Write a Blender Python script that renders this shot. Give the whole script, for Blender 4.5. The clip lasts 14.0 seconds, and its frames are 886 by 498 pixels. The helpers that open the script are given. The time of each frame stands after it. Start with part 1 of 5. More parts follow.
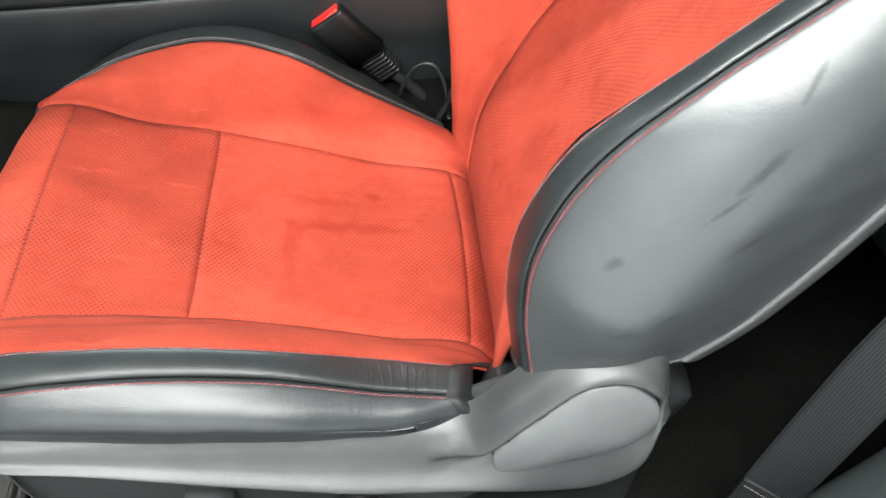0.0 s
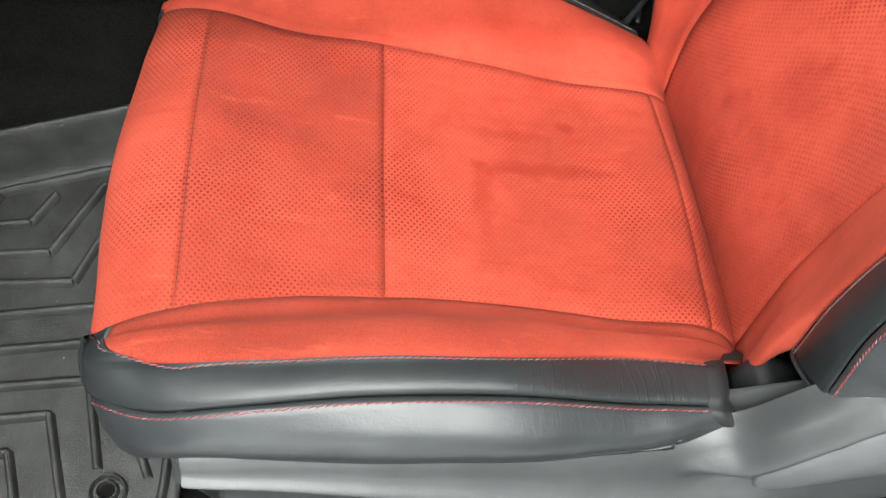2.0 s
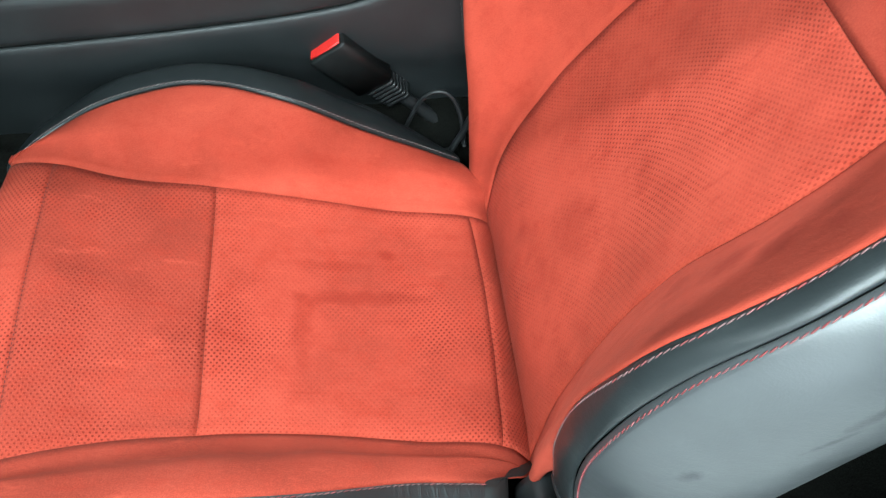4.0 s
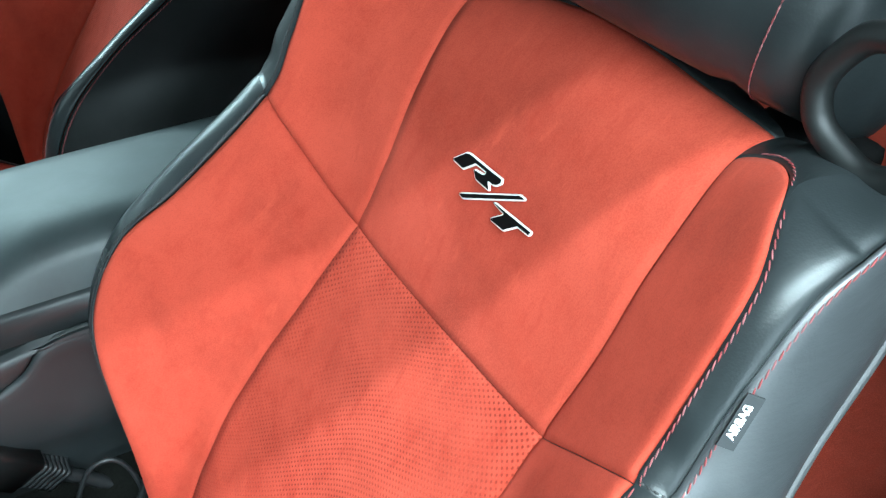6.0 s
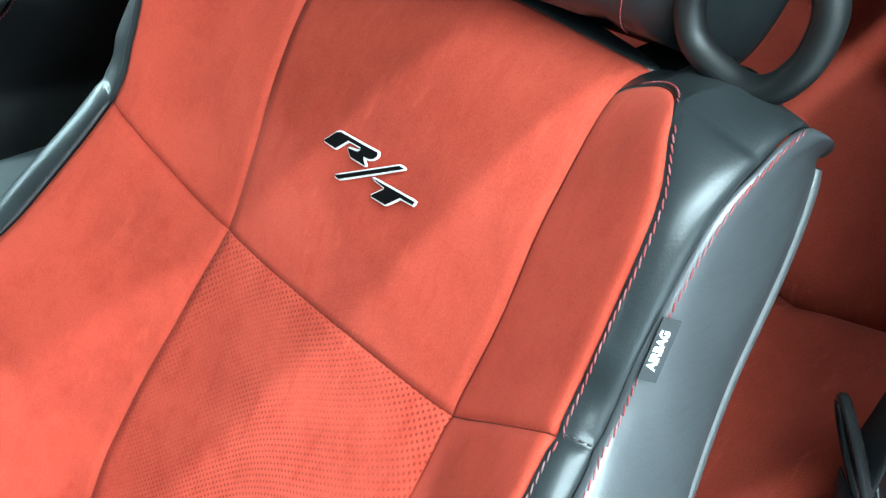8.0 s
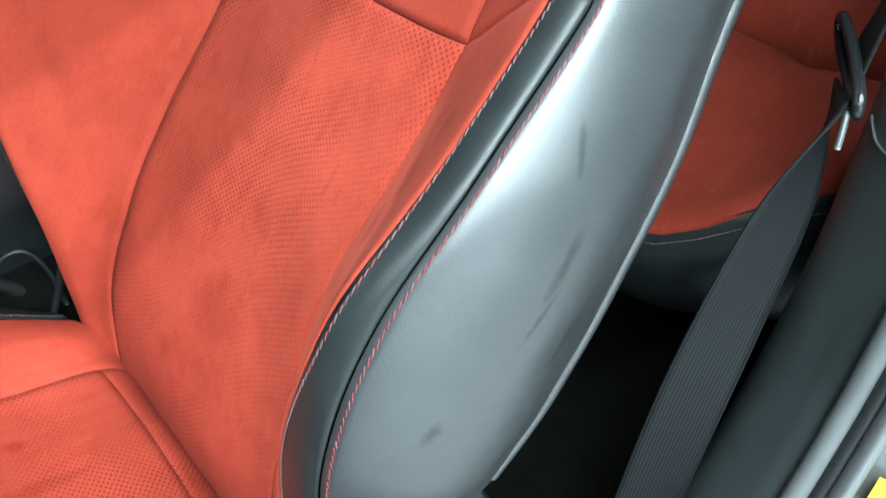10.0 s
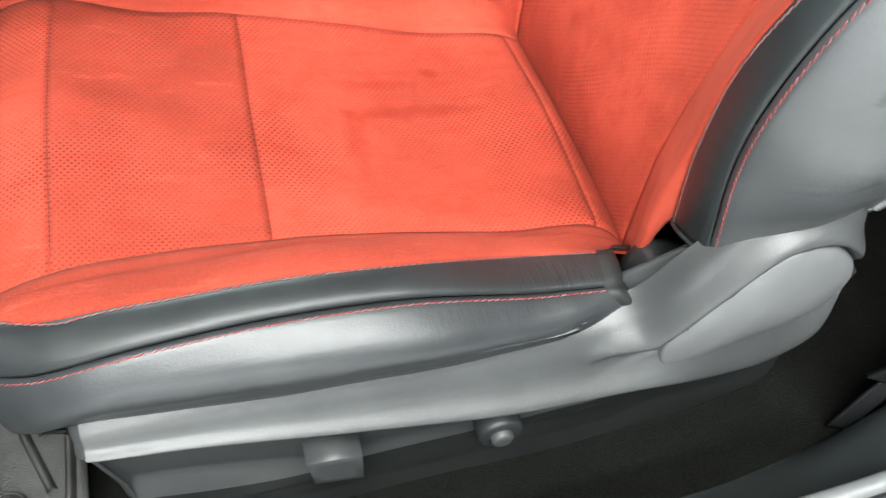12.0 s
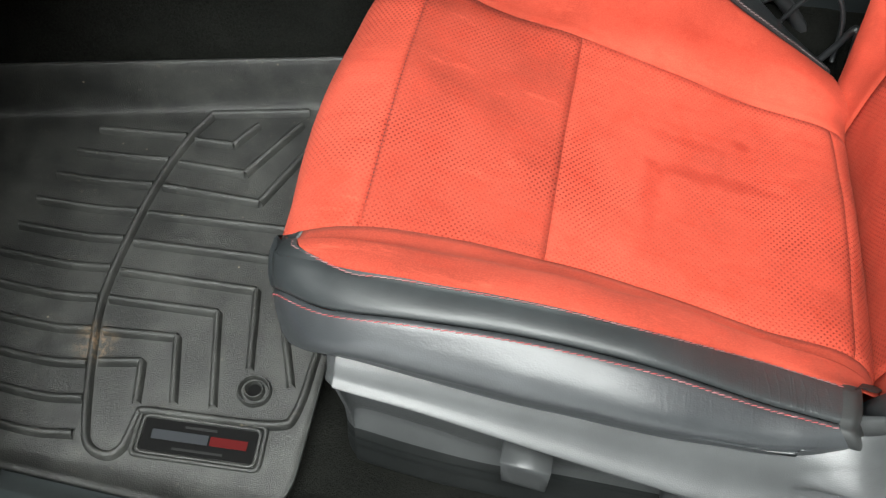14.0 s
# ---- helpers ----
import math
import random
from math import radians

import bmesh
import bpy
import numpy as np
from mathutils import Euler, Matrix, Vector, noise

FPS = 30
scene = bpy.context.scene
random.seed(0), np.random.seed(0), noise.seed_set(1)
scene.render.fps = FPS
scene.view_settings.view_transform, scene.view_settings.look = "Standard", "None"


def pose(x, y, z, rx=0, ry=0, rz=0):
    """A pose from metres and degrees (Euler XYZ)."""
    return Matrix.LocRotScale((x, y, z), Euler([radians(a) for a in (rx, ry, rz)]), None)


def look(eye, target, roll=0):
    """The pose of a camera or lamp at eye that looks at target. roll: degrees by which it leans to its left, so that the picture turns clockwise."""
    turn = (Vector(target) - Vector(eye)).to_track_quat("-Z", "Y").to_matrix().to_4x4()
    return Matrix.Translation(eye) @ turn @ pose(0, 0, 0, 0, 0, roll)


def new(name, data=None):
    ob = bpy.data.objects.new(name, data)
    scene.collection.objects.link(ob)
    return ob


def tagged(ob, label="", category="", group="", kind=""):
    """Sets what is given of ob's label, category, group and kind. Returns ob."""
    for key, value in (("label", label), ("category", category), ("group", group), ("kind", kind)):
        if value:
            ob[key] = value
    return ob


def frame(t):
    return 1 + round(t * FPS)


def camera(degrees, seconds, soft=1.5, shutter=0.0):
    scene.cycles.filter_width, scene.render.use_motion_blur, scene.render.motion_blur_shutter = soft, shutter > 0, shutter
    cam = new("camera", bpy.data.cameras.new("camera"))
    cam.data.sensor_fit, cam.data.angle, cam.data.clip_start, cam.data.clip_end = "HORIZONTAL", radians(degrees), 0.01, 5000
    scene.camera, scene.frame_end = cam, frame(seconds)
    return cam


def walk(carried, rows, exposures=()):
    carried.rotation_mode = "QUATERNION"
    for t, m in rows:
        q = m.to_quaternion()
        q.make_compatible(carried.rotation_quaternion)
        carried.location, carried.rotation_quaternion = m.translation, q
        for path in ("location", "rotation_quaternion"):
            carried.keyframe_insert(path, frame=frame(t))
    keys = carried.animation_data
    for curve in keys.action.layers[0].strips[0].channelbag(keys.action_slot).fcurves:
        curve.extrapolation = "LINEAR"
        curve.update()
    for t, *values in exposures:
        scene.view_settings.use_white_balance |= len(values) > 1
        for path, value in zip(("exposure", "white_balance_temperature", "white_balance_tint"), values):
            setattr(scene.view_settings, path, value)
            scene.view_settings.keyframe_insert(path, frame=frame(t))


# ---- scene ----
cam = camera(54.9, 14.0, 1.2, 0.15)
PATH = [
    (0, (0.07, -0.669, 0.796), (0.145, 0.766, -0.595), -1.5),
    (0.5, (-0.043, -0.593, 0.767), (-0.001, 0.711, -0.749), -1.8),
    (1, (-0.084, -0.567, 0.742), (-0.056, 0.656, -0.84), -2.0),
    (1.5, (-0.096, -0.533, 0.736), (-0.073, 0.658, -0.87), -2.0),
    (2, (-0.096, -0.482, 0.763), (-0.085, 0.673, -0.87), -2.2),
    (2.2, (-0.098, -0.462, 0.774), (-0.088, 0.689, -0.862), -2.1),
    (4.3, (0.068, -0.472, 0.889), (0.199, 0.799, -0.65), -2.0),
    (4.5, (0.073, -0.471, 0.905), (0.298, 0.825, -0.601), -1.6),
    (5, (0.09, -0.465, 0.933), (0.533, 0.882, -0.477), -0.5),
    (5.5, (0.108, -0.446, 0.946), (0.747, 0.922, -0.366), 0.0),
    (6, (0.121, -0.404, 0.934), (0.919, 0.96, -0.292), 0.2),
    (6.5, (0.126, -0.372, 0.908), (1.05, 0.952, -0.272), 0.4),
    (7, (0.131, -0.366, 0.903), (1.13, 0.907, -0.272), -0.4),
    (7.2, (0.135, -0.368, 0.904), (1.155, 0.891, -0.268), -0.5),
    (9.3, (0.067, -0.471, 0.797), (1.138, 0.781, -0.337), -0.5),
    (9.5, (0.059, -0.48, 0.785), (1.108, 0.763, -0.378), -0.4),
    (10, (0.038, -0.507, 0.75), (0.989, 0.707, -0.523), -0.7),
    (10.5, (0.021, -0.536, 0.721), (0.827, 0.66, -0.664), -0.8),
    (11, (-0.013, -0.554, 0.702), (0.625, 0.645, -0.766), -1.3),
    (11.5, (-0.061, -0.562, 0.701), (0.383, 0.641, -0.834), -1.3),
    (12, (-0.102, -0.56, 0.706), (0.167, 0.654, -0.86), -2.0),
    (12.5, (-0.171, -0.551, 0.718), (-0.082, 0.686, -0.851), -2.6),
    (13, (-0.215, -0.561, 0.733), (-0.308, 0.671, -0.84), -1.9),
    (13.5, (-0.191, -0.556, 0.743), (-0.418, 0.646, -0.839), -2.8),
    (14, (-0.124, -0.556, 0.773), (-0.402, 0.624, -0.818), -1.7),
]
EXPOSURES = [(0.0, 0.34, 6500, 10), (1.5, 0.18, 6500, 10), (2.2, 0.22, 6500, 10), (4.3, 0.10, 5550, -4), (5.5, 0.30, 5400, -5), (7.2, 0.52, 5350, -5), (9.6, 0.08, 5400, -5), (10.6, 0.25, 6100, 5), (12.0, 0.40, 6500, 10), (14.0, 0.36, 6500, 10)]
walk(cam, [(t, look(eye, target, roll)) for t, eye, target, roll in PATH], EXPOSURES)

# ---- light: fluorescent tubes under a garage ceiling, and added fill lights ----
world = bpy.data.worlds.new("world")
scene.world = world
world.use_nodes = True
world.node_tree.nodes["Background"].inputs[0].default_value = (0.8, 0.9, 1.0, 1)
world.node_tree.nodes["Background"].inputs[1].default_value = 0.006


def tube_light(y, z, watts, x=0.1, length=2.4, colour=(0.96, 1.0, 0.97)):
    data = bpy.data.lights.new("tube_light", "AREA")
    data.shape, data.size, data.size_y = "RECTANGLE", length, 0.035
    data.energy, data.color = watts, colour
    ob = new("tube_light", data)
    ob.matrix_world = look((x, y, z), (x, 0.0, 0.2), 0)
    return ob


tube_light(-1.11, 2.40, 66, 0.1)
tube_light(-1.44, 2.40, 56, 0.1)
tube_light(-2.25, 2.40, 118, -0.8, 3.6)
# assumed far tube, added to fill the armrest and passenger side
tube_light(3.20, 2.05, 105, -0.7, 2.4, (0.84, 1.0, 0.97))


def wide_light(name, eye, target, width, height, watts, colour):
    data = bpy.data.lights.new(name, "AREA")
    data.shape, data.size, data.size_y, data.energy, data.color = "RECTANGLE", width, height, watts, colour
    ob = new(name, data)
    ob.matrix_world = look(eye, target)
    return ob


# wide soft ceiling light over the driver's side, then two added fills: front and door side
wide_light("ceiling_light", (-0.1, -2.2, 2.46), (0.0, -0.6, 0.3), 4.0, 1.3, 24, (0.95, 1.0, 0.99))
wide_light("front_fill_light", (-3.0, 1.4, 2.0), (0.2, 0.0, 0.5), 0.3, 1.6, 18, (0.86, 1.0, 0.97))
wide_light("side_fill_light", (-1.1, -4.1, 0.75), (-1.1, 0.0, 0.75), 2.8, 1.9, 75, (0.95, 0.99, 1.0))

# ---- materials ----


def material(name, base=(0.5, 0.5, 0.5), rough=0.5, metal=0.0, spec=0.5):
    m = bpy.data.materials.new(name)
    m.use_nodes = True
    b = m.node_tree.nodes["Principled BSDF"]
    b.inputs["Base Color"].default_value = (*base, 1)
    b.inputs["Roughness"].default_value = rough
    b.inputs["Metallic"].default_value = metal
    b.inputs["Specular IOR Level"].default_value = spec
    return m, m.node_tree, b


def noise_node(tree, coord, scale, detail=4.0, rough=0.6):
    n = tree.nodes.new("ShaderNodeTexNoise")
    n.inputs["Scale"].default_value, n.inputs["Detail"].default_value, n.inputs["Roughness"].default_value = scale, detail, rough
    tree.links.new(coord, n.inputs["Vector"])
    return n.outputs["Fac"]


def ramp(tree, fac, stops):
    r = tree.nodes.new("ShaderNodeValToRGB")
    while len(r.color_ramp.elements) < len(stops):
        r.color_ramp.elements.new(0.5)
    for e, (p, c) in zip(r.color_ramp.elements, stops):
        e.position, e.color = p, (*c, 1)
    tree.links.new(fac, r.inputs[0])
    return r.outputs[0]


def bump(tree, height, strength, distance, before=None):
    b = tree.nodes.new("ShaderNodeBump")
    b.inputs["Strength"].default_value, b.inputs["Distance"].default_value = strength, distance
    tree.links.new(height, b.inputs["Height"])
    if before:
        tree.links.new(before, b.inputs["Normal"])
    return b.outputs["Normal"]


def calc(tree, op, a, b=0.0, c=None):
    m = tree.nodes.new("ShaderNodeMath")
    m.operation = op
    for i, v in enumerate((a, b) if c is None else (a, b, c)):
        if isinstance(v, (int, float)):
            m.inputs[i].default_value = v
        else:
            tree.links.new(v, m.inputs[i])
    return m.outputs[0]


def mix_colour(tree, fac, a, b, mode="MIX"):
    m = tree.nodes.new("ShaderNodeMix")
    m.data_type, m.blend_type = "RGBA", mode
    for i, v in ((0, fac), (6, a), (7, b)):
        if isinstance(v, (int, float)):
            m.inputs[i].default_value = v
        elif isinstance(v, tuple):
            m.inputs[i].default_value = (*v, 1)
        else:
            tree.links.new(v, m.inputs[i])
    return m.outputs[2]


def coords(tree, which="Object"):
    return tree.nodes.new("ShaderNodeTexCoord").outputs[which]


def suede(name, perforated, nap=1.0, marks=()):
    """Red suede microfibre: nap brushed lighter and darker, rubbed marks, and punched holes on the centre panels."""
    m, t, b = material(name, rough=0.92, spec=0.15)
    o = coords(t)
    big = noise_node(t, o, 9.0, 4.0, 0.62)
    mid = noise_node(t, o, 38.0, 6.0, 0.68)
    brushed = t.nodes.new("ShaderNodeMapping")
    brushed.inputs["Scale"].default_value = (9.0, 42.0, 14.0)
    brushed.inputs["Rotation"].default_value = (0.3, 0.5, 0.6)
    t.links.new(o, brushed.inputs["Vector"])
    streak = noise_node(t, brushed.outputs[0], 1.6, 6.0, 0.7)
    fine = noise_node(t, o, 900.0, 2.0)
    # nap scales the colour: brushed nap, but also light or shade on some panels
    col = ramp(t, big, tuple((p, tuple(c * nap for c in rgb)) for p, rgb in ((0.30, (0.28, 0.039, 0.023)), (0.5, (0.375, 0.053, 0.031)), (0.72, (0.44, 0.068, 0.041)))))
    col = mix_colour(t, calc(t, "MULTIPLY", ramp_value(t, mid, 0.50, 0.70), 0.5 if perforated else 0.34), col, (0.33, 0.034, 0.018))
    rubbed = noise_node(t, o, 24.0, 6.0, 0.62)
    col = mix_colour(t, calc(t, "MULTIPLY", ramp_value(t, rubbed, 0.56, 0.66), 0.34 if perforated else 0.20), col, (0.30, 0.029, 0.014))
    col = mix_colour(t, calc(t, "MULTIPLY", ramp_value(t, fine, 0.42, 0.66), 0.26), col, (0.56, 0.090, 0.048))
    col = mix_colour(t, calc(t, "MULTIPLY", ramp_value(t, fine, 0.48, 0.30), 0.22), col, (0.26, 0.028, 0.015))
    col = mix_colour(t, calc(t, "MULTIPLY", ramp_value(t, streak, 0.55, 0.68), 0.42 if perforated else 0.30), col, (0.30, 0.030, 0.016))
    col = mix_colour(t, calc(t, "MULTIPLY", ramp_value(t, streak, 0.42, 0.30), 0.42), col, (0.53, 0.085, 0.048))
    # worn spots where the nap lies flat
    for x, y, z, rx, ry, rz, deep in marks:
        off = t.nodes.new("ShaderNodeVectorMath")
        off.operation = "SUBTRACT"
        t.links.new(o, off.inputs[0])
        off.inputs[1].default_value = (x, y, z)
        fit_to = t.nodes.new("ShaderNodeVectorMath")
        fit_to.operation = "DIVIDE"
        t.links.new(off.outputs[0], fit_to.inputs[0])
        fit_to.inputs[1].default_value = (rx, ry, rz)
        size = t.nodes.new("ShaderNodeVectorMath")
        size.operation = "LENGTH"
        t.links.new(fit_to.outputs[0], size.inputs[0])
        reach = calc(t, "ADD", size.outputs["Value"], calc(t, "MULTIPLY", calc(t, "SUBTRACT", noise_node(t, o, 70.0, 3.0), 0.5), 1.6))
        col = mix_colour(t, calc(t, "MULTIPLY", ramp_value(t, reach, 1.3, 0.45), deep * 0.9), col, (0.22, 0.017, 0.009))
    normal = bump(t, fine, 0.25, 0.0006)
    normal = bump(t, mid, 0.28, 0.004, normal)
    normal = bump(t, streak, 0.07, 0.005, normal)
    if perforated:
        uv = coords(t, "UV")
        sep = t.nodes.new("ShaderNodeSeparateXYZ")
        t.links.new(uv, sep.inputs[0])
        pitch = 0.0052
        rows = []
        for shift in (0.0, 0.5):
            d2 = []
            for axis in (0, 1):
                a = calc(t, "FRACT", calc(t, "ADD", calc(t, "DIVIDE", sep.outputs[axis], pitch * (1.0, 1.25)[axis]), shift + 100.0))
                a = calc(t, "MULTIPLY", calc(t, "SUBTRACT", a, 0.5), (1.0, 1.25)[axis])
                d2.append(calc(t, "MULTIPLY", a, a))
            rows.append(calc(t, "SQRT", calc(t, "ADD", *d2)))
        near = calc(t, "MINIMUM", *rows)
        hole = ramp_value(t, near, 0.235, 0.15)
        col = mix_colour(t, calc(t, "MULTIPLY", hole, calc(t, "ADD", calc(t, "MULTIPLY", ramp_value(t, noise_node(t, o, 7.0, 2.0), 0.42, 0.60), 0.85 * perforated), 0.25 * perforated)), col, (0.10, 0.008, 0.005))
        normal = bump(t, calc(t, "SUBTRACT", 1.0, hole), 0.6, 0.0008, normal)
    t.links.new(col, b.inputs["Base Color"])
    t.links.new(normal, b.inputs["Normal"])
    b.inputs["Sheen Weight"].default_value = 0.05
    b.inputs["Sheen Roughness"].default_value = 0.45
    b.inputs["Sheen Tint"].default_value = (1.0, 0.42, 0.32, 1)
    return m


def ramp_value(tree, value, low, high):
    m = tree.nodes.new("ShaderNodeMapRange")
    m.inputs["From Min"].default_value, m.inputs["From Max"].default_value = low, high
    tree.links.new(value, m.inputs["Value"])
    return m.outputs[0]


def leather(name, base, rough, grain=1.0, scuffs=0.0, creases=0.0, spec=0.5, marks=()):
    m, t, b = material(name, base, rough, spec=spec)
    o = coords(t)
    v = t.nodes.new("ShaderNodeTexVoronoi")
    v.inputs["Scale"].default_value = 700.0
    t.links.new(o, v.inputs["Vector"])
    big = noise_node(t, o, 22.0, 5.0, 0.6)
    wide = noise_node(t, o, 6.0, 3.0)
    col = mix_colour(t, ramp_value(t, big, 0.35, 0.7), base, tuple(c * 1.35 + 0.002 for c in base))
    if scuffs:
        wiped = t.nodes.new("ShaderNodeMapping")
        wiped.inputs["Scale"].default_value = (6.0, 20.0, 34.0)
        wiped.inputs["Rotation"].default_value = (0.0, -0.9, 0.0)
        t.links.new(o, wiped.inputs["Vector"])
        smear = noise_node(t, wiped.outputs[0], 1.0, 6.0, 0.65)
        col = mix_colour(t, ramp_value(t, smear, 0.38, 0.74), col, tuple(c * 1.2 for c in base))
        wide = smear
        s = noise_node(t, o, 40.0, 2.0, 0.5)
        dark = calc(t, "MULTIPLY", ramp_value(t, s, 0.61, 0.70), scuffs)
        col = mix_colour(t, dark, col, tuple(c * 0.45 for c in base))
    # single dark scuffs, longer along one way
    gloss = spec
    for x, y, z, turn, long, short in marks:
        place = t.nodes.new("ShaderNodeMapping")
        place.vector_type = "TEXTURE"
        place.inputs["Location"].default_value = (x, y, z)
        place.inputs["Rotation"].default_value = (0.0, turn, 0.0)
        place.inputs["Scale"].default_value = (long, 0.05, short)
        t.links.new(o, place.inputs["Vector"])
        size = t.nodes.new("ShaderNodeVectorMath")
        size.operation = "LENGTH"
        t.links.new(place.outputs[0], size.inputs[0])
        reach = calc(t, "ADD", size.outputs["Value"], calc(t, "MULTIPLY", calc(t, "SUBTRACT", noise_node(t, o, 160.0, 3.0), 0.5), 1.2))
        spot = calc(t, "MULTIPLY", ramp_value(t, reach, 1.3, 0.4), 0.42)
        col = mix_colour(t, spot, col, tuple(c * 0.25 for c in base))
        gloss = calc(t, "MULTIPLY", gloss, calc(t, "SUBTRACT", 1.0, spot))
    if marks:
        t.links.new(gloss, b.inputs["Specular IOR Level"])
    t.links.new(col, b.inputs["Base Color"])
    t.links.new(calc(t, "ADD", calc(t, "MULTIPLY", ramp_value(t, wide, 0.3, 0.7), 0.14), rough - 0.07), b.inputs["Roughness"])
    normal = bump(t, v.outputs["Distance"], 0.08 * grain, 0.0006)
    normal = bump(t, big, 0.10, 0.004, normal)
    pulled = t.nodes.new("ShaderNodeMapping")
    pulled.inputs["Scale"].default_value = (30.0, 60.0, 90.0)
    pulled.inputs["Rotation"].default_value = (0.2, -0.7, 0.3)
    t.links.new(o, pulled.inputs["Vector"])
    normal = bump(t, noise_node(t, pulled.outputs[0], 1.0, 5.0, 0.6), 0.10 * grain, 0.003, normal)
    if creases:
        # short wrinkles across the strip, in patches
        turned = t.nodes.new("ShaderNodeMapping")
        turned.inputs["Scale"].default_value = (95.0, 14.0, 22.0)
        turned.inputs["Rotation"].default_value = (0.0, 0.35, 0.0)
        t.links.new(o, turned.inputs["Vector"])
        line = noise_node(t, turned.outputs[0], 1.0, 3.0, 0.5)
        along = t.nodes.new("ShaderNodeSeparateXYZ")
        t.links.new(o, along.inputs[0])
        rear = ramp_value(t, along.outputs[0], -0.10, 0.02)
        ridge = calc(t, "SUBTRACT", 1.0, calc(t, "MULTIPLY", calc(t, "ABSOLUTE", calc(t, "SUBTRACT", line, 0.5)), 14.0))
        ridge = calc(t, "MULTIPLY", calc(t, "MAXIMUM", ridge, 0.0), calc(t, "MULTIPLY", ramp_value(t, noise_node(t, o, 16.0, 2.0), 0.42, 0.62), rear))
        normal = bump(t, ridge, 0.5 * creases, 0.002, normal)
    t.links.new(normal, b.inputs["Normal"])
    return m


def plastic(name, base, rough, grain=0.3, scale=1400.0, spec=0.5):
    m, t, b = material(name, base, rough, spec=spec)
    o = coords(t)
    f, w = noise_node(t, o, scale, 2.0), noise_node(t, o, 14.0, 6.0, 0.7)
    t.links.new(mix_colour(t, ramp_value(t, w, 0.4, 0.75), base, tuple(min(1, c * 1.3 + 0.004) for c in base)), b.inputs["Base Color"])
    t.links.new(calc(t, "ADD", calc(t, "MULTIPLY", w, 0.2), rough - 0.1), b.inputs["Roughness"])
    t.links.new(bump(t, f, grain, 0.0004), b.inputs["Normal"])
    return m


def carpet_material(name, base):
    m, t, b = material(name, base, 1.0, spec=0.05)
    o = coords(t)
    f, w = noise_node(t, o, 420.0, 5.0, 0.8), noise_node(t, o, 12.0, 5.0, 0.65)
    col = mix_colour(t, ramp_value(t, f, 0.35, 0.7), tuple(c * 0.4 for c in base), tuple(c * 1.5 for c in base))
    col = mix_colour(t, calc(t, "MULTIPLY", ramp_value(t, w, 0.5, 0.75), 0.5), col, tuple(c * 1.6 + 0.003 for c in base))
    t.links.new(col, b.inputs["Base Color"])
    t.links.new(bump(t, f, 1.0, 0.004), b.inputs["Normal"])
    return m


def webbing(name):
    m, t, b = material(name, (0.035, 0.038, 0.042), 0.55, spec=0.2)
    uv = coords(t, "UV")
    w = t.nodes.new("ShaderNodeTexWave")
    w.bands_direction = "Y"
    w.inputs["Scale"].default_value = 130.0
    w.inputs["Distortion"].default_value = 0.4
    t.links.new(uv, w.inputs["Vector"])
    w2 = t.nodes.new("ShaderNodeTexWave")
    w2.bands_direction, w2.wave_profile = "X", "SIN"
    w2.inputs["Scale"].default_value = 125.0
    t.links.new(uv, w2.inputs["Vector"])
    h = calc(t, "MULTIPLY", w.outputs["Fac"], calc(t, "ADD", calc(t, "MULTIPLY", w2.outputs["Fac"], 0.5), 0.5))
    t.links.new(mix_colour(t, h, (0.005, 0.0055, 0.006), (0.026, 0.028, 0.030)), b.inputs["Base Color"])
    t.links.new(bump(t, h, 0.4, 0.0007), b.inputs["Normal"])
    return m


def rubber_mat_material():
    m, t, b = material("mat_rubber", (0.022, 0.023, 0.022), 0.50, spec=0.5)
    o = coords(t)
    f, w, d = noise_node(t, o, 800.0, 3.0), noise_node(t, o, 16.0, 6.0, 0.7), noise_node(t, o, 120.0, 6.0, 0.8)
    col = mix_colour(t, ramp_value(t, w, 0.42, 0.8), (0.013, 0.0135, 0.0126), (0.050, 0.051, 0.046))
    col = mix_colour(t, calc(t, "MULTIPLY", ramp_value(t, d, 0.60, 0.72), 0.5), col, (0.16, 0.14, 0.11))
    # dried mud on the heel spot
    spot = t.nodes.new("ShaderNodeVectorMath")
    spot.operation = "DISTANCE"
    t.links.new(o, spot.inputs[0])
    spot.inputs[1].default_value = (-0.578, -0.190, 0.025)
    mud = calc(t, "MULTIPLY", ramp_value(t, spot.outputs["Value"], 0.026, 0.003), ramp_value(t, noise_node(t, o, 170.0, 5.0, 0.7), 0.46, 0.60))
    col = mix_colour(t, calc(t, "MULTIPLY", mud, 0.8), col, (0.22, 0.15, 0.09))
    speck = t.nodes.new("ShaderNodeTexVoronoi")
    speck.inputs["Scale"].default_value = 55.0
    t.links.new(o, speck.inputs["Vector"])
    grit = calc(t, "MULTIPLY", ramp_value(t, speck.outputs["Distance"], 0.085, 0.05), ramp_value(t, noise_node(t, o, 21.0, 2.0), 0.50, 0.58))
    col = mix_colour(t, calc(t, "MULTIPLY", grit, 0.8), col, (0.30, 0.25, 0.18))
    t.links.new(col, b.inputs["Base Color"])
    t.links.new(calc(t, "ADD", calc(t, "MULTIPLY", w, 0.3), 0.27), b.inputs["Roughness"])
    t.links.new(bump(t, f, 0.8, 0.0010), b.inputs["Normal"])
    return m


